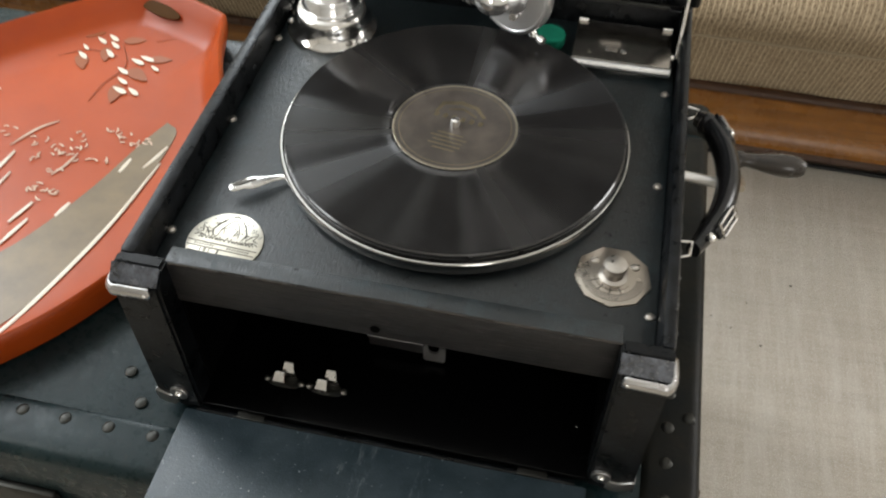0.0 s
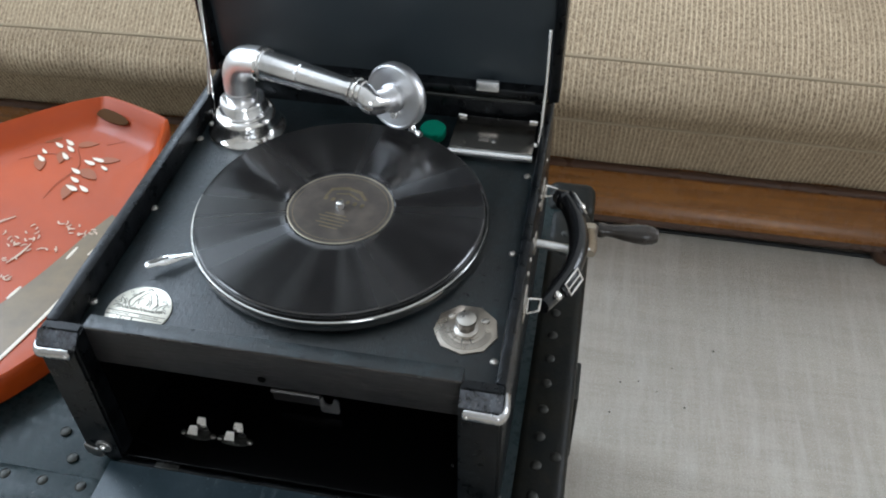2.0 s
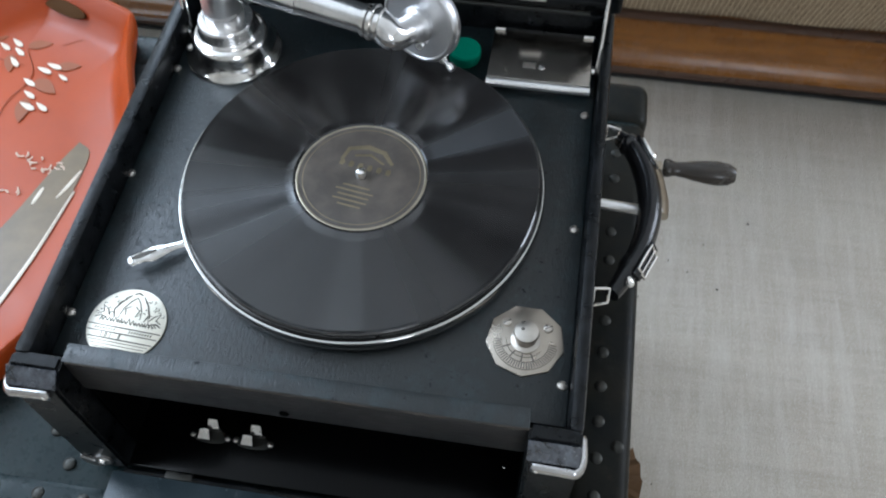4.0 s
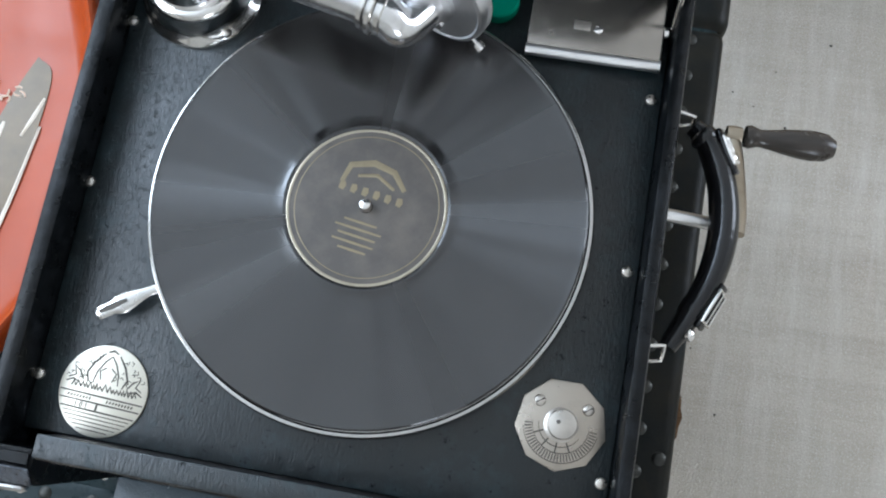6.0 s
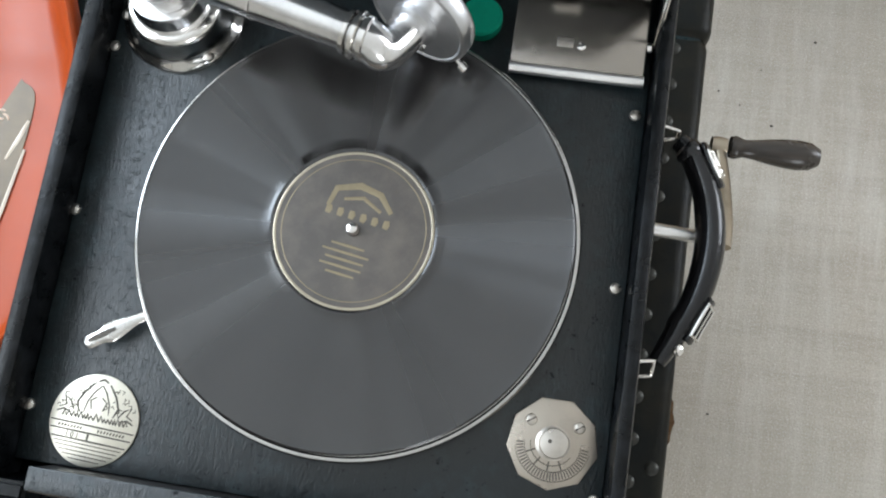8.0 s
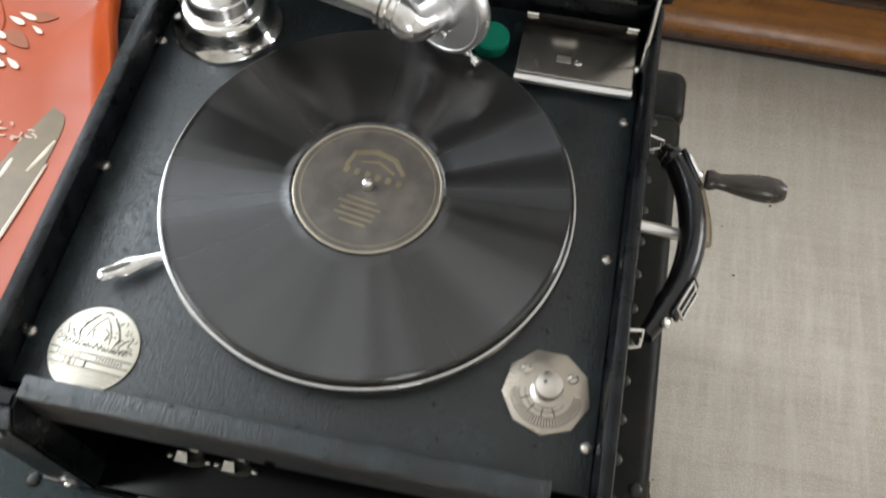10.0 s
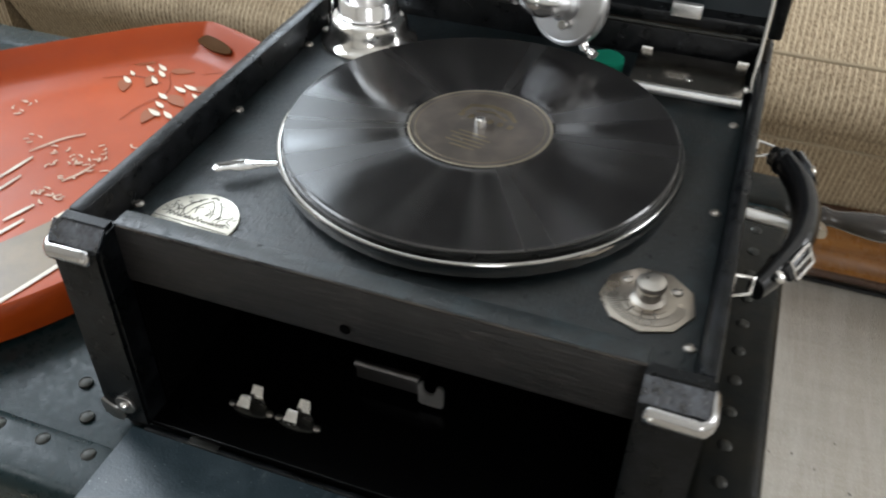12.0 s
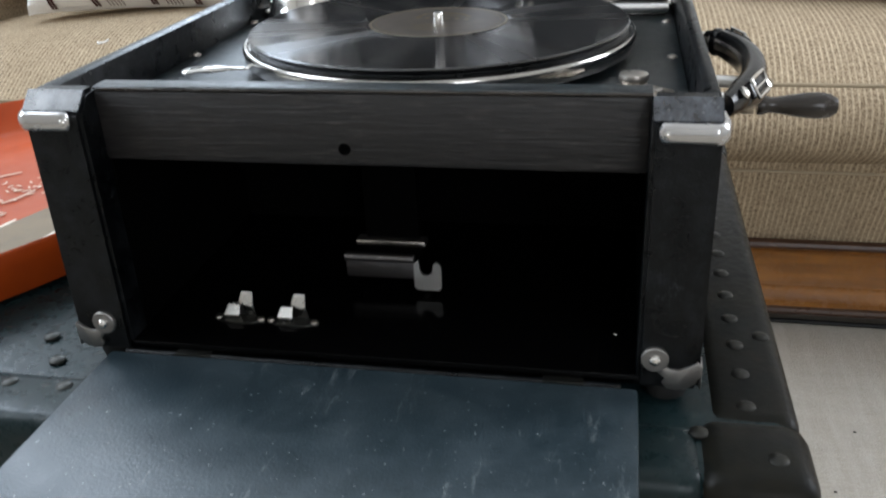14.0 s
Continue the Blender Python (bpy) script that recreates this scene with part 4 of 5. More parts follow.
    def at(u, v):
        t = radians(-3)
        return (c.x + u * math.cos(t) - v * math.sin(t), c.y + u * math.sin(t) + v * math.cos(t))

    def ink(points, wd, name="engraved_line"):
        part(name, stroke([at(*p) for p in points], wd * 1.35, zt, 0.00025), NICKEL_INK, plate)
    for k in range(5):
        v = -0.0145 - 0.0022 * k
        h = math.sqrt(0.0252 ** 2 - v * v)
        ink([(-h, v), (0, v), (h, v)], 0.0005)
    for v in (-0.0035, -0.0078, -0.0124):
        h = math.sqrt(0.0258 ** 2 - v * v)
        ink([(-h, v), (0, v), (h, v)], 0.0008)
    rng = random.Random(11)
    u = -0.0195
    while u < 0.020:
        ln = rng.uniform(0.0013, 0.0030)
        ink([(u, -0.0004), (u + ln * 0.4, 0.0030 + rng.uniform(-0.001, 0.001)), (u + ln, 0.0002)], 0.0010, "lettering_bar")
        u += ln + 0.0003
    for u0, u1 in ((-0.020, -0.006), (0.004, 0.020)):
        u = u0
        while u < u1:
            ink([(u, -0.0064), (u + 0.0006, -0.0048)], 0.0009, "lettering_bar")
            u += 0.0019
    ink([(-0.0012, -0.0118), (-0.0012, -0.0084)], 0.0012)
    for s in (-1, 1):
        ink([(s * 0.0105, 0.0035), (s * 0.0125, 0.0090), (s * 0.0095, 0.0155), (s * 0.0045, 0.0215)], 0.0010)
        ink([(s * 0.0075, 0.0045), (s * 0.0065, 0.0105), (s * 0.0035, 0.0165), (0.0, 0.0205)], 0.0007)
        ink([(s * 0.0135, 0.0040), (s * 0.0165, 0.0085), (s * 0.0205, 0.0110), (s * 0.0185, 0.0060), (s * 0.0225, 0.0040)], 0.0009)
        ink([(s * 0.0150, 0.0020), (s * 0.0195, 0.0035), (s * 0.0235, 0.0015)], 0.0008)
        ink([(s * 0.0035, 0.0060), (s * 0.0050, 0.0110), (s * 0.0015, 0.0135)], 0.0007)
    ink([(-0.0030, 0.0225), (0.0, 0.0240), (0.0030, 0.0225)], 0.0010)
    for k in range(46):
        u, v = rng.uniform(-0.022, 0.022), rng.uniform(0.002, 0.019)
        if u * u + v * v < 0.0238 ** 2 and abs(u) > 0.004:
            b = rng.uniform(0, 3.1)
            ln = rng.uniform(0.0010, 0.0024)
            ink([(u, v), (u + ln * math.cos(b), v + ln * math.sin(b)), (u + ln * 1.3 * math.cos(b + 0.7), v + ln * 1.3 * math.sin(b + 0.7))], 0.0005)
    for ch, u in (("1", -0.0150), ("0", -0.0118), ("1", -0.0086)):
        curve = bpy.data.curves.new("number_text", "FONT")
        curve.body, curve.size, curve.extrude = ch, 0.0044, 0.0002
        tmp = bpy.data.objects.new("number_text", curve)
        scene.collection.objects.link(tmp)
        me = bpy.data.meshes.new_from_object(tmp.evaluated_get(bpy.context.evaluated_depsgraph_get()))
        scene.collection.objects.unlink(tmp)
        bpy.data.objects.remove(tmp)
        me.materials.clear()
        me.materials.append(NICKEL_INK)
        q = at(u, -0.0116)
        part("stamped_figure", me, None, plate, at=pose(q[0], q[1], zt + 0.0001, 0, 0, -3))

    # speed regulator
    c2 = Vector((0.1315, 0.3580))
    reg = part("speed_dial", prism(circle(c2.x, c2.y, 0.0262, 9, radians(30)), DECK - 0.0002, DECK + 0.0016, 0.0006), DIAL_METAL, g, "nine-sided nickel speed regulator plate")
    part("knob", lathe([(0.0098, DECK + 0.0015), (0.0098, DECK + 0.0028), (0.0070, DECK + 0.0040), (0.0062, DECK + 0.0085), (0.0078, DECK + 0.0100), (0.0084, DECK + 0.0120), (0.0078, DECK + 0.0142), (0.0040, DECK + 0.0152), (0, DECK + 0.0154)], 32, m=Matrix.Translation((c2.x, c2.y, 0))), NICKEL_DULL, reg)
    part("knob_dot", lathe([(0.0012, 0), (0.0012, 0.0004), (0, 0.0004)], 10, m=Matrix.Translation((c2.x - 0.0025, c2.y + 0.0010, DECK + 0.0150))), NICKEL_INK, reg)
    rscrew = screw_mesh("screw", 0.0034, NICKEL_DULL)
    for x, y in ((0.118, 0.3695), (0.1455, 0.3685)):
        s = part("screw", rscrew, None, reg, at=Matrix.Translation((x, y, DECK + 0.0016)))
        part("slot", stroke([(x - 0.0024, y - 0.0016), (x + 0.0024, y + 0.0016)], 0.0011, DECK + 0.0032, 0.0003), NICKEL_INK, reg)
    for k in range(34):
        a = radians(185 + 170 * k / 33)
        r0, r1 = 0.0165, 0.0205
        part("scale_mark", stroke([(c2.x + r0 * math.cos(a), c2.y + r0 * math.sin(a)), (c2.x + r1 * math.cos(a), c2.y + r1 * math.sin(a))], 0.0008, DECK + 0.00165, 0.0002), NICKEL_INK, reg)
    for r, a0, a1 in ((0.0125, 180, 330), (0.0160, 180, 360), (0.0212, 190, 350)):
        part("scale_ring", stroke([(c2.x + r * math.cos(radians(a0 + (a1 - a0) * k / 24)), c2.y + r * math.sin(radians(a0 + (a1 - a0) * k / 24))) for k in range(25)], 0.0006, DECK + 0.00165, 0.0002), NICKEL_INK, reg)
    for a in (205, 235, 265, 295):
        part("scale_mark", stroke([(c2.x + 0.0102 * math.cos(radians(a)), c2.y + 0.0102 * math.sin(radians(a))), (c2.x + 0.0158 * math.cos(radians(a)), c2.y + 0.0158 * math.sin(radians(a)))], 0.0010, DECK + 0.00165, 0.0002), NICKEL_INK, reg)

    # needle box
    nb = part("needle_box", block(0.078, 0.581, DECK - 0.0005, 0.1565, 0.6385, DECK + 0.0075, 0.0015), NICKEL, g, "nickel needle box with a hinged lid")
    bm = block(0.0765, 0.5795, 0, 0.158, 0.632, 0.0028, 0.0012)
    part("box_lid", moved(bm, Matrix.Translation((0, 0, DECK + 0.0078))), NICKEL_DARK, nb)
    part("lid_lip", tube([(0.0765, 0.5775, DECK + 0.0070), (0.158, 0.5775, DECK + 0.0070)], 0.0038, 14), NICKEL_SATIN, nb, "bright nickel lip of the needle box")
    part("screw", screw_mesh("screw", 0.0030, NICKEL), None, nb, at=Matrix.Translation((0.1185, 0.594, DECK + 0.0104)))
    part("small_plate", block(0.1035, 0.5925, DECK + 0.0102, 0.1135, 0.5985, DECK + 0.0108, 0.0002), NICKEL_DULL, nb, "small engraved plate on the lid")
    for x in (0.0815, 0.1535):
        part("hinge_knuckle", tube([(x - 0.004, 0.6325, DECK + 0.0105), (x + 0.004, 0.6325, DECK + 0.0105)], 0.0022, 10), NICKEL, nb)
    part("felt_cap", lathe([(0.0, DECK), (0.0125, DECK), (0.0130, DECK + 0.0015), (0.0130, DECK + 0.0095), (0.0118, DECK + 0.0110), (0, DECK + 0.0113)], 32, m=Matrix.Translation((0.0555, 0.607, 0))), FELT_GREEN, g, "round green felt-covered cap")

    # tone arm
    f = Matrix.Translation((-0.1335, 0.588, DECK))
    arm = part("tone_arm", lathe([(0.0395, -0.0005), (0.0397, 0.0010), (0.0390, 0.0024), (0.0372, 0.0040), (0.0350, 0.0062), (0.0331, 0.0095), (0.0317, 0.0135), (0.0307, 0.0175), (0.0296, 0.0205), (0.0275, 0.0224), (0.0240, 0.0230), (0, 0.0230)], 72, m=f), NICKEL, g, "polished nickel tone arm")
    part("collar", lathe([(0.0236, 0.0215), (0.0250, 0.0228), (0.0251, 0.0246), (0.0240, 0.0256), (0.0234, 0.0264), (0.0228, 0.0345), (0.0216, 0.0366), (0.0175, 0.0374), (0, 0.0374)], 64, m=f), ARM_NICKEL, arm)
    for a in (-50, 70, 190):
        part("screw", screw_mesh("screw", 0.0036, NICKEL_DULL), None, arm, at=Matrix.Translation((-0.1335 + 0.0356 * math.cos(radians(a)), 0.588 + 0.0356 * math.sin(radians(a)), DECK + 0.0052)))
    neck = smooth_line([(-0.1335, 0.588, 0.736), (-0.1335, 0.588, 0.758), (-0.1310, 0.5870, 0.774), (-0.1215, 0.584, 0.7860), (-0.1050, 0.579, 0.7900), (-0.0960, 0.5765, 0.7900)], 8)
    part("elbow", tube(neck, 0.0152, 24), NICKEL_SATIN, arm)
    p0, p1 = Vector((-0.1000, 0.5775, 0.7900)), Vector((-0.002, 0.5530, 0.7850))
    d = (p1 - p0).normalized()
    bar = [p0 + d * t for t in (0, 0.002, 0.004, 0.040, 0.0405, 0.0425, 0.043, 0.085, (p1 - p0).length)]
    part("arm_tube", tube(bar, [0.0150, 0.0150, 0.0140, 0.0130, 0.0135, 0.0135, 0.0128, 0.0108, 0.0100], 28), ARM_NICKEL, arm)
    turn = d.to_track_quat("Z", "Y").to_matrix().to_4x4()
    part("locking_ring", lathe([(0.0145, -0.0020), (0.0172, -0.0014), (0.0172, 0.0014), (0.0145, 0.0020)], 32, m=Matrix.Translation(p0) @ turn), NICKEL, arm)
    for k, (o, r) in enumerate(((-0.006, 0.0124), (-0.001, 0.0136), (0.004, 0.0124))):
        part("swivel_ring", lathe([(r - 0.002, -0.0020), (r, -0.0012), (r, 0.0012), (r - 0.002, 0.0020)], 28, m=Matrix.Translation(p1 + d * o) @ turn), NICKEL, arm)
    face = Vector((-0.42, -0.88, 0.18)).normalized()
    rc = Vector((0.0265, 0.5760, 0.7690))
    goose = smooth_line([p1, p1 + d * 0.006 + Vector((0, 0, -0.001)), p1 + d * 0.013 + Vector((0, -0.001, -0.006)), rc + face * 0.021 + Vector((-0.001, 0, 0.001)), rc + face * 0.008], 6)
    part("gooseneck", tube(goose, 0.0112, 20), ARM_NICKEL, arm)
    rt = Matrix.Translation(rc) @ face.to_track_quat("Z", "Y").to_matrix().to_4x4()
    part("reproducer", lathe([(0, -0.0085), (0.027, -0.0085), (0.0308, -0.0075), (0.0320, -0.0050), (0.0320, 0.0015), (0.0310, 0.0035), (0.0290, 0.0042), (0.0280, 0.0036), (0.0140, 0.0046), (0.0138, 0.0080), (0.0112, 0.0100), (0, 0.0100)], 56, m=rt), PEWTER, arm, "round grey metal reproducer")
    down = (Vector((0.0495, 0.566, 0.7300)) - rc).normalized()
    n0 = rc + down * 0.0285
    part("needle_chuck", tube([n0 - down * 0.006, n0, n0 + down * 0.003, n0 + down * 0.0035, n0 + down * 0.008, n0 + down * 0.0085, n0 + down * 0.010], [0.0052, 0.0052, 0.0052, 0.0036, 0.0036, 0.0022, 0.0016], 14), NICKEL, arm)
    part("needle", tube([n0 + down * 0.009, Vector((0.0495, 0.566, 0.7322))], [0.0009, 0.0003], 8), NICKEL, arm)
    side = Vector((-0.74, 0.62, 0.2)).normalized()
    part("thumb_screw", tube([n0 + down * 0.004, n0 + down * 0.004 - side * 0.009, n0 + down * 0.004 - side * 0.0095, n0 + down * 0.004 - side * 0.014], [0.0014, 0.0014, 0.0032, 0.0032], 12), NICKEL, arm)
    q = rc + face * 0.008 + Vector((0.006, 0.0, -0.016))
    part("spring_bolt", tube([q - face * 0.004, q + face * 0.003, q + face * 0.0032, q + face * 0.006], [0.0018, 0.0018, 0.0034, 0.0034], 12), NICKEL, arm)

    # open lid
    lz, lt, yb = 0.7325, 1.095, 0.643
    lx0, lx1, ld = -0.192, 0.176, 0.046
    lid = part("lid", block(lx0, yb + ld - 0.006, lz, lx1, yb + ld, lt, 0.004), LEATHERETTE, g, "open black lid with lacquered inside")
    for b in ((lx0, lz, lx0 + 0.011, lt), (lx1 - 0.011, lz, lx1, lt), (lx0 + 0.0112, lz, lx1 - 0.0112, lz + 0.011), (lx0 + 0.0112, lt - 0.011, lx1 - 0.0112, lt)):
        part("lid_frame", block(b[0], yb, b[1], b[2], yb + ld - 0.0062, b[3], 0.0028), LEATHERETTE, lid)
    part("lid_lining", block(lx0 + 0.0115, yb + 0.013, lz + 0.0115, lx1 - 0.0115, yb + 0.017, lt - 0.0115), LID_LINING, lid)
    for x in (0.1045, -0.118):
        part("clip", block(x - 0.0115, yb - 0.003, lz + 0.0085, x + 0.0115, yb + 0.003, lz + 0.0195, 0.0014), NICKEL_SATIN, lid, "nickel spring clip")
    part("hinge", tube([(GX0 + 0.02, 0.6435, 0.7306), (GX1 - 0.02, 0.6435, 0.7306)], 0.0019, 10), STUD, lid, "long dark nickel piano hinge")
    for x, zz in ((-0.1790, 0.905), (0.1625, 0.815)):
        part("lid_stay", tube([(x, 0.600, 0.711), (x + 0.0005, 0.622, 0.760), (x, 0.6415, zz)], 0.0016, 10), NICKEL, g, "thin nickel lid stay")
        part("stay_pivot", lathe([(0.0040, 0), (0.0040, 0.003), (0.002, 0.004), (0, 0.004)], 16, m=Matrix.Translation((x - (0.002 if x > 0 else -0.002), 0.600, 0.711)) @ pose(0, 0, 0, 0, 90 if x < 0 else -90)), NICKEL, g)
    part("lid_stay", tube([(-0.1745, 0.604, 0.712), (-0.1755, 0.6415, 0.905)], 0.0014, 10), NICKEL, g)

    # fall front, lying open
    front = part("fall_front", block(GX0 + 0.0205, 0.140, TZ + 0.0055, 0.1410, 0.2700, TZ + 0.0115, 0.0018), DOOR_CLOTH, g, "open fall-front panel in worn blue-black cloth")
    part("front_hinge", tube([(GX0 + 0.03, 0.2710, TZ + 0.0105), (0.132, 0.2710, TZ + 0.0105)], 0.0022, 10), LEATHERETTE, front)
    part("hinge_leaf", block(-0.126, 0.2690, TZ + 0.0100, -0.104, 0.2790, TZ + 0.0128, 0.0006), STUD, front)
    part("hinge_leaf", block(0.090, 0.2690, TZ + 0.0100, 0.112, 0.2790, TZ + 0.0128, 0.0006), STUD, front)

    # inside the front opening
    def spring_leaf(cx, y, tall, lean, parent):
        """A tapered sheet-metal leaf, bent over at the top."""
        bm = bmesh.new()
        levels = [(0.0, 0.0058, 0.0006), (0.48, 0.0049, -0.0008), (0.54, 0.0047, -0.0006), (0.95, 0.0036, 0.0046), (1.0, 0.0033, 0.0056)]
        sides = []
        for back in (0.0, 0.0009):
            sides.append([[bm.verts.new((cx + q * hw, y + lean * off + back, GZ0 + 0.0070 + tall * f)) for q in (-1, 1)] for f, hw, off in levels])
        for k in range(len(levels) - 1):
            for face in sides:
                bm.faces.new((face[k][0], face[k][1], face[k + 1][1], face[k + 1][0]))
            for q in (0, 1):
                bm.faces.new((sides[0][k][q], sides[0][k + 1][q], sides[1][k + 1][q], sides[1][k][q]))
        bm.faces.new((sides[0][-1][0], sides[0][-1][1], sides[1][-1][1], sides[1][-1][0]))
        bmesh.ops.recalc_face_normals(bm, faces=bm.faces)
        part("catch_leaf", bm, LEVER_METAL, parent, smooth=8)
    zc = GZ0 + 0.0072
    for cx in (-0.0985, -0.0645):
        ring = [(cx + 0.0165 * math.cos(a), 0.3048 + 0.0056 * math.sin(a) * (1.0 if abs(math.cos(a)) < 0.75 else 0.72)) for a in [2 * math.pi * k / 28 for k in range(28)]]
        clip = part("spring_catch", prism(ring, GZ0 + 0.0058, zc, 0.0004), STUD, g, "small nickel spring catch")
        spring_leaf(cx - 0.0030, 0.3006, 0.0098, 1.0, clip)
        spring_leaf(cx + 0.0026, 0.3088, 0.0140, 0.8, clip)
        for sx in (-0.0138, 0.0138):
            part("screw", screw_mesh("screw", 0.0026, NICKEL_DULL), None, clip, at=Matrix.Translation((cx + sx, 0.3048, zc)))
    part("screw", screw_mesh("screw", 0.0018, NICKEL), None, g, at=Matrix.Translation((0.1285, 0.315, GZ0 + 0.0062)))
    br = part("motor_bracket", block(-0.041, 0.345, 0.5900, 0.004, 0.3475, 0.6070, 0.0012), BRACKET_STEEL, g, "dull metal motor bracket seen in the opening")
    part("bracket_flange", block(-0.0415, 0.370, 0.5998, 0.0052, 0.380, 0.6040, 0.0012), NICKEL_DULL, br, "bright worn edge of the bracket")
    part("bracket_roll", tube([(-0.0408, 0.3452, 0.6045), (0.0038, 0.3452, 0.6045)], 0.0028, 12), BRACKET_STEEL, br)
    # web coloured black to sink into the shade behind the bracket
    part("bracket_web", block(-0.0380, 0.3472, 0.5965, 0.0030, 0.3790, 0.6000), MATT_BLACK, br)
    bowl = [(0.0108 + 0.0042 * math.cos(a), 0.5985 + 0.0050 * math.sin(a)) for a in [math.pi * k / 8 - math.pi for k in range(9)]]
    bm = prism([(0.0030, 0.6010), (0.0030, 0.5850), (0.0050, 0.5832), (0.0185, 0.5832), (0.0202, 0.5850), (0.0206, 0.5990), (0.0196, 0.6020), (0.0172, 0.6030), (0.0156, 0.6012)] + bowl[::-1] + [(0.0062, 0.6040)], 0, 0.002)
    part("bracket_hook", moved(bm, Matrix(((1, 0, 0, 0), (0, 0, 1, 0.3445), (0, 1, 0, 0), (0, 0, 0, 1)))), NICKEL_SATIN, br)
    # added support so the bracket doesn't float, black to vanish in the shade
    part("added_bracket_stem", block(-0.035, 0.3755, 0.6030, 0.000, 0.3850, 0.6890), MATT_BLACK, br)

    # carrying handle
    pts = smooth_line([(0.1860, 0.5500, 0.6930), (0.1960, 0.5400, 0.6930), (0.2070, 0.5170, 0.6910), (0.2115, 0.4880, 0.6890), (0.2075, 0.4580, 0.6870), (0.1970, 0.4320, 0.6850), (0.1880, 0.4140, 0.6840)], 8)
    n = len(pts)
    handle = part("handle", tube(pts, [0.0055 + 0.0034 * math.sin(math.pi * k / (n - 1)) for k in range(n)], 18, flat=1.35), HANDLE_LEATHER, g, "stitched black leather carrying handle")
    for k0 in (3, n - 14):
        part("strap_loop", tube(pts[k0:k0 + 6], [0.0064, 0.0080, 0.0084, 0.0084, 0.0080, 0.0064], 18, flat=1.22), HANDLE_LEATHER, handle)
    for k0, long in ((n - 13, 0.0105), (11, 0.0085)):
        along = (pts[k0 + 1] - pts[k0 - 1]).normalized()
        out = (along.cross(Vector((0, 0, 1))) * (-1 if along.y > 0 else 1))
        out = (out * (1 if out.x > 0 else -1) + Vector((0, 0, 0.55))).normalized()
        wide = along.cross(out).normalized()
        mid = pts[k0] + out * 0.0088
        tab = bmesh.new()
        block(-0.0150, -0.0052, -0.0016, 0.0150, 0.0052, 0.0016, 0.0012, bm=tab)
        basis = Matrix((along, wide, out)).transposed().to_4x4()
        strap = part("strap_tab", moved(tab, Matrix.Translation(mid) @ basis), HANDLE_LEATHER, handle)
        loop = [mid + along * (long * a) + wide * (0.0062 * b) + out * 0.0019 for a, b in ((-1, -1), (-0.4, -1), (0.4, -1), (1, -1), (1, 0), (1, 1), (0.4, 1), (-0.4, 1), (-1, 1), (-1, 0), (-1, -1))]
        part("buckle", tube(loop, 0.0012, 8), NICKEL, strap, "nickel buckle")
        part("buckle_tongue", tube([mid - along * long + out * 0.0024, mid + along * long + out * 0.0024], 0.0008, 8), NICKEL, strap)
    part("rivet", lathe([(0.0042, -0.001), (0.0040, 0.001), (0.0022, 0.0024), (0, 0.0026)], 16, m=Matrix.Translation(pts[n - 6] + Vector((0.006, -0.002, 0.006))) @ pose(0, 0, 0, 0, 45)), NICKEL, handle)
    part("rivet", lathe([(0.0042, -0.001), (0.0040, 0.001), (0.0022, 0.0024), (0, 0.0026)], 16, m=Matrix.Translation(pts[12] + Vector((0.009, 0.002, 0.006))) @ pose(0, 0, 0, 0, 45)), NICKEL, handle)
    for y, s in ((0.553, 1), (0.408, -1)):
        k1, dz = (0.4, 0.0) if s > 0 else (0.55, -0.005)
        ringpts = [Vector(q) for q in ((GX1 + 0.0030, y + 0.004, 0.698 + dz), (GX1 + 0.0135, y + 0.004 - s * 0.002, 0.697 + dz), (GX1 + 0.0130, y + 0.004 - 0.012 * k1, 0.692 + dz), (GX1 + 0.0028, y + 0.004 - 0.016 * k1, 0.689 + dz))]
        ringpts = [a.lerp(b, k / 4) for a, b in zip(ringpts, ringpts[1:] + ringpts[:1]) for k in range(4)]
        part("handle_ring", tube(ringpts + ringpts[:1], 0.0011, 8), NICKEL, handle, "bright nickel ring")
        part("ring_plate", block(GX1 - 0.0005, y - 0.012, 0.678, GX1 + 0.0018, y + 0.012, 0.702, 0.0012), NICKEL_DULL, handle)

    # winding crank
    crank = part("crank", tube([(GX1 - 0.004, 0.497, 0.678), (0.2225, 0.495, 0.676)], 0.0042, 14), NICKEL_SATIN, g, "winding crank with a turned dark wooden grip")
    part("escutcheon", lathe([(0.011, 0), (0.011, 0.0012), (0.007, 0.002), (0, 0.002)], 24, m=Matrix.Translation((GX1, 0.497, 0.678)) @ pose(0, 0, 0, 0, 90)), NICKEL_DULL, crank)
    part("crank_arm", tube(smooth_line([(0.2225, 0.491, 0.678), (0.2245, 0.510, 0.669), (0.2245, 0.545, 0.650), (0.2225, 0.570, 0.6375)], 6), 0.0046, 12, flat=0.7), CRANK_BRASS, crank)
    part("crank_boss", lathe([(0.0062, -0.005), (0.0068, 0), (0.0062, 0.005), (0, 0.006)], 20, m=Matrix.Translation((0.2225, 0.570, 0.6375)) @ pose(0, 0, 0, 0, 90)), CRANK_BRASS, crank)
    grip = [(0.0, 0.0), (0.0072, 0.0), (0.0080, 0.003), (0.0072, 0.006), (0.0060, 0.009), (0.0068, 0.017), (0.0083, 0.025), (0.0099, 0.037), (0.0102, 0.045), (0.0092, 0.053), (0.0060, 0.0585), (0, 0.060)]
    part("grip", lathe(grip, 28, m=Matrix.Translation((0.2300, 0.5705, 0.6380)) @ pose(0, 0, 0, 0, 90)), EBONY, crank, "turned dark wooden crank grip")
    # nail heads along the handle side
    nail = screw_mesh("nail", 0.0024, NICKEL_DULL)
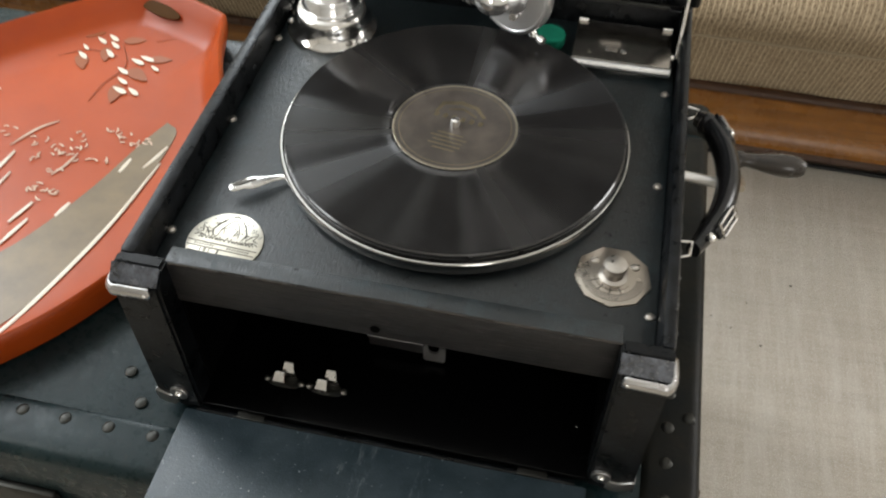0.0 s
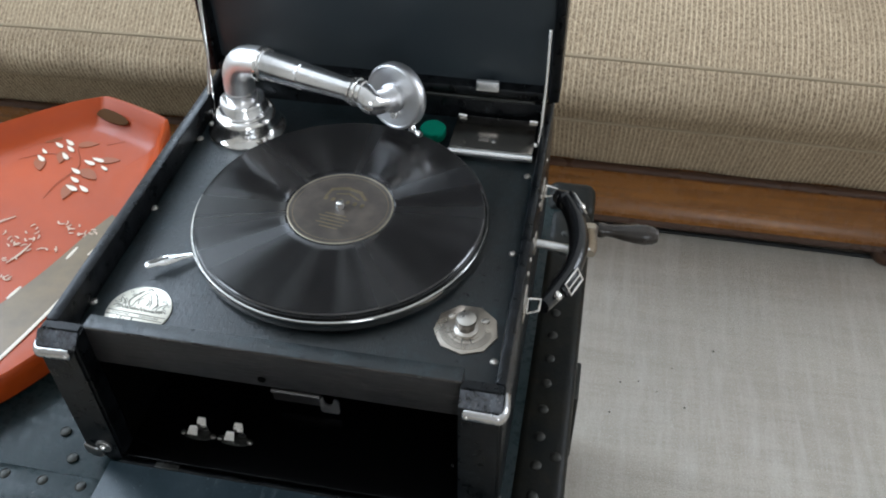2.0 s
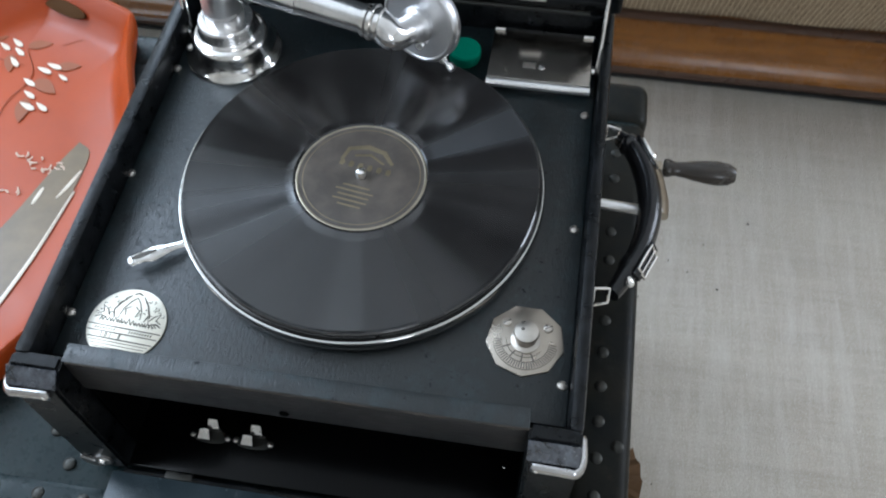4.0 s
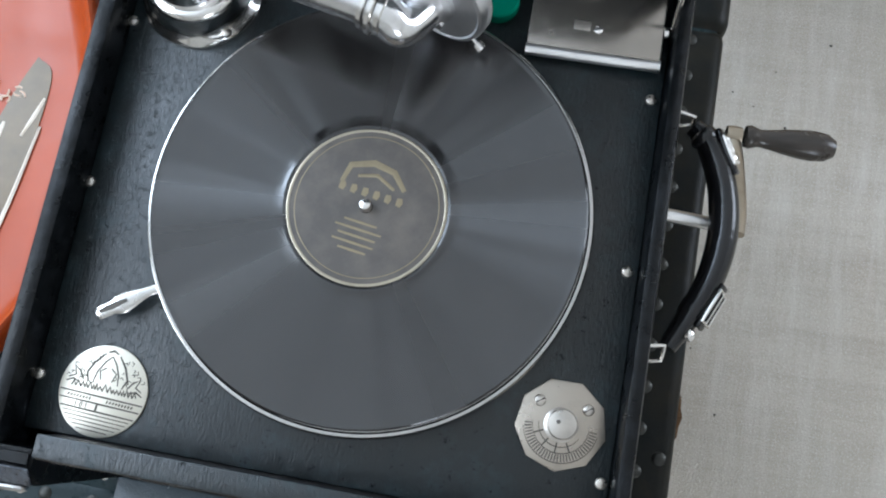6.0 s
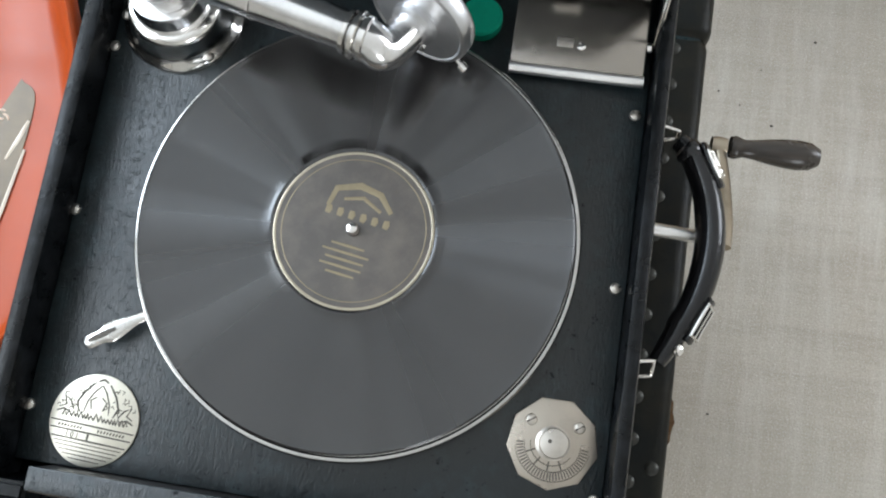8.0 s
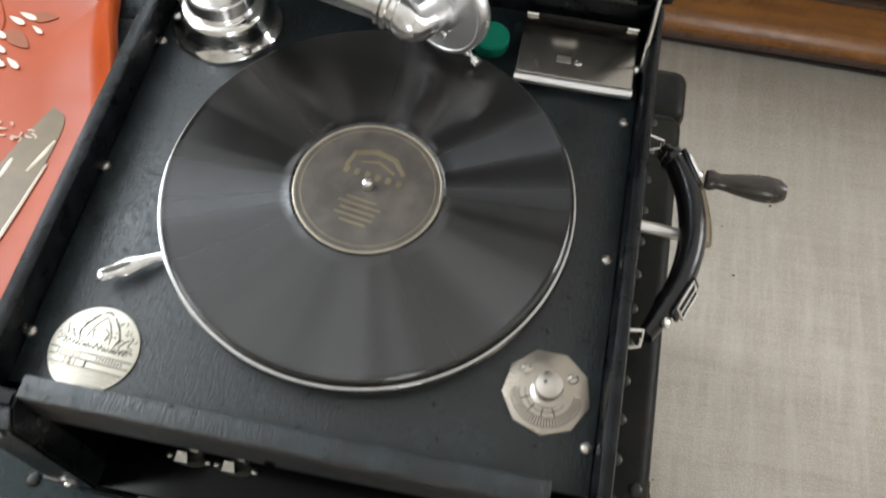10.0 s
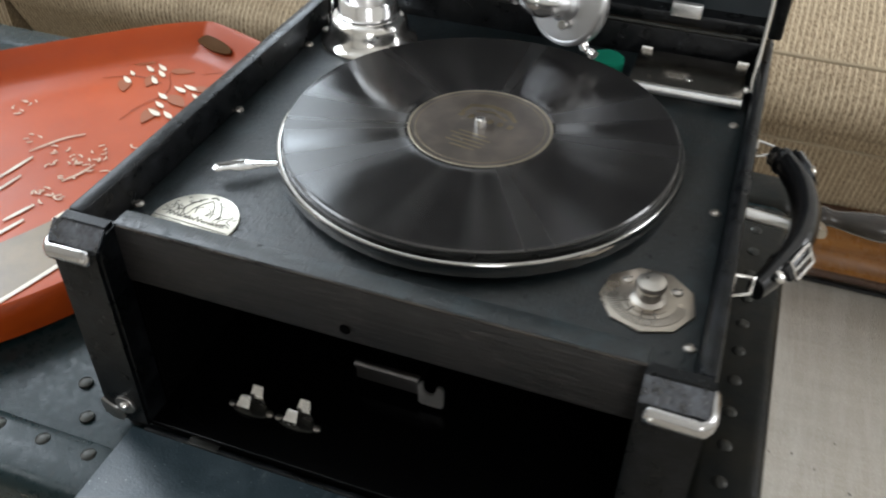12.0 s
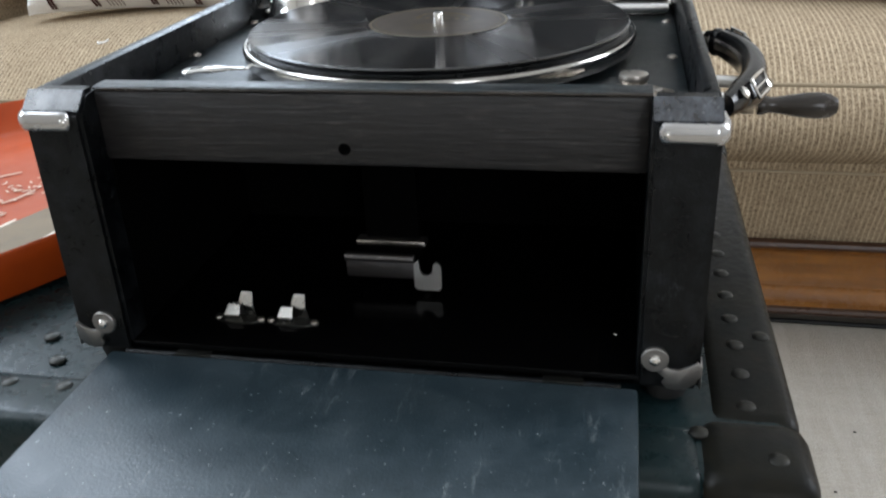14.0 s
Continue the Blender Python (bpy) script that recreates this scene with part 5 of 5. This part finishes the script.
    for y in (0.530, 0.518, 0.470, 0.445, 0.428, 0.585):
        part("nail", nail, None, case, at=Matrix.Translation((GX1 + 0.0002, y, 0.706)) @ pose(0, 0, 0, 0, 90))
    return g


build_gramophone()


def build_record():
    """Ten-inch disc with its paper label, resting on the turntable."""
    z = DECK + 0.0196
    rec = thing("record", (SPIN.x, SPIN.y, z), "black ten-inch shellac record with a dark gold-ringed label", "record")
    sp = Matrix.Translation((SPIN.x, SPIN.y, z))
    prof = [(0.0037, 0.0), (0.1250, 0.0), (0.1268, 0.0008), (0.1270, 0.0017), (0.1260, 0.0026), (0.1246, 0.0024), (0.1232, 0.0021), (0.0560, 0.0021), (0.0500, 0.0021), (0.0494, 0.0024), (0.0482, 0.0024), (0.0476, 0.0020), (0.0037, 0.0020)]
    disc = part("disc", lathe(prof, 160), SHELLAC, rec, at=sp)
    label = part("label", lathe([(0.0038, 0.0021), (0.0470, 0.0021), (0.0470, 0.00225), (0.0038, 0.00225)], 96), LABEL_DARK, rec, "dark brown paper label with gold print", at=sp)
    zl = z + 0.0023
    part("gold_ring", lathe([(0.0452, 0.00226), (0.0455, 0.00240), (0.0466, 0.00240), (0.0469, 0.00226)], 96), LABEL_RING, label, at=sp)

    part("gold_ring", lathe([(0.0418, 0.00226), (0.0419, 0.00232), (0.0422, 0.00232), (0.0423, 0.00226)], 96), LABEL_GOLD, label, at=sp)
    ca, sa = math.cos(radians(-9)), math.sin(radians(-9))

    def gold(points, wd):
        part("gold_print", stroke([(SPIN.x + x * ca - y * sa, SPIN.y + x * sa + y * ca) for x, y in points], wd, zl, 0.00012), LABEL_GOLD, label)
    gold([(-0.019, 0.010), (-0.017, 0.021), (-0.004, 0.026), (0.009, 0.024), (0.018, 0.015)], 0.0042)
    gold([(-0.011, 0.016), (0.0, 0.0195), (0.012, 0.014)], 0.0024)
    for k in range(6):
        x = -0.018 + 0.0070 * k
        gold([(x, 0.0055), (x + 0.0004, 0.0080), (x, 0.0105)], 0.0040)
    for k, (a, b) in enumerate(((-0.010, 0.010), (-0.014, 0.014), (-0.011, 0.012), (-0.013, 0.012), (-0.008, 0.009))):
        gold([(a, -0.010 - 0.0042 * k), (0.0, -0.010 - 0.0042 * k), (b, -0.010 - 0.0042 * k)], 0.0016)
    return rec


build_record()


# ---- small litter ----
def build_crumbs():
    rng = random.Random(9)
    bm = bmesh.new()
    for x, y in ((0.315, 0.855), (0.345, 0.862), (0.375, 0.845), (0.42, 0.82), (0.40, 0.90), (0.30, 0.79), (0.47, 0.95), (0.33, 0.50), (0.37, 0.42)):
        r = rng.uniform(0.0010, 0.0019)
        bmesh.ops.create_icosphere(bm, subdivisions=1, radius=r, matrix=Matrix.Translation((x, y, FLOOR + r * 0.5)) @ Matrix.Diagonal((1.4, 1.0, 0.6, 1)))
    tagged(part("crumbs", bm, DARK_MARK), "dark crumbs scattered on the beige carpet", "crumbs", kind="stuff")


build_crumbs()
# thin dark line on the carpet, parallel to the sofa rail
tagged(part("floor_dark_line", tube(smooth_line([(-1.0, 1.246, FLOOR + 0.0040), (-0.4, 1.242, FLOOR + 0.0040), (0.2, 1.246, FLOOR + 0.0040), (0.55, 1.244, FLOOR + 0.0040), (0.95, 1.238, FLOOR + 0.0040)], 8), 0.0040, 8), RUBBER), "thin black line along the carpet under the sofa rail", "cable")
tagged(part("lint_curl", tube(smooth_line([(-0.775, 1.262, 0.526), (-0.768, 1.254, 0.526), (-0.758, 1.256, 0.527), (-0.756, 1.266, 0.529)], 6), 0.0016, 8), LINEN), "small white curl of lint on the sofa seat", "lint")
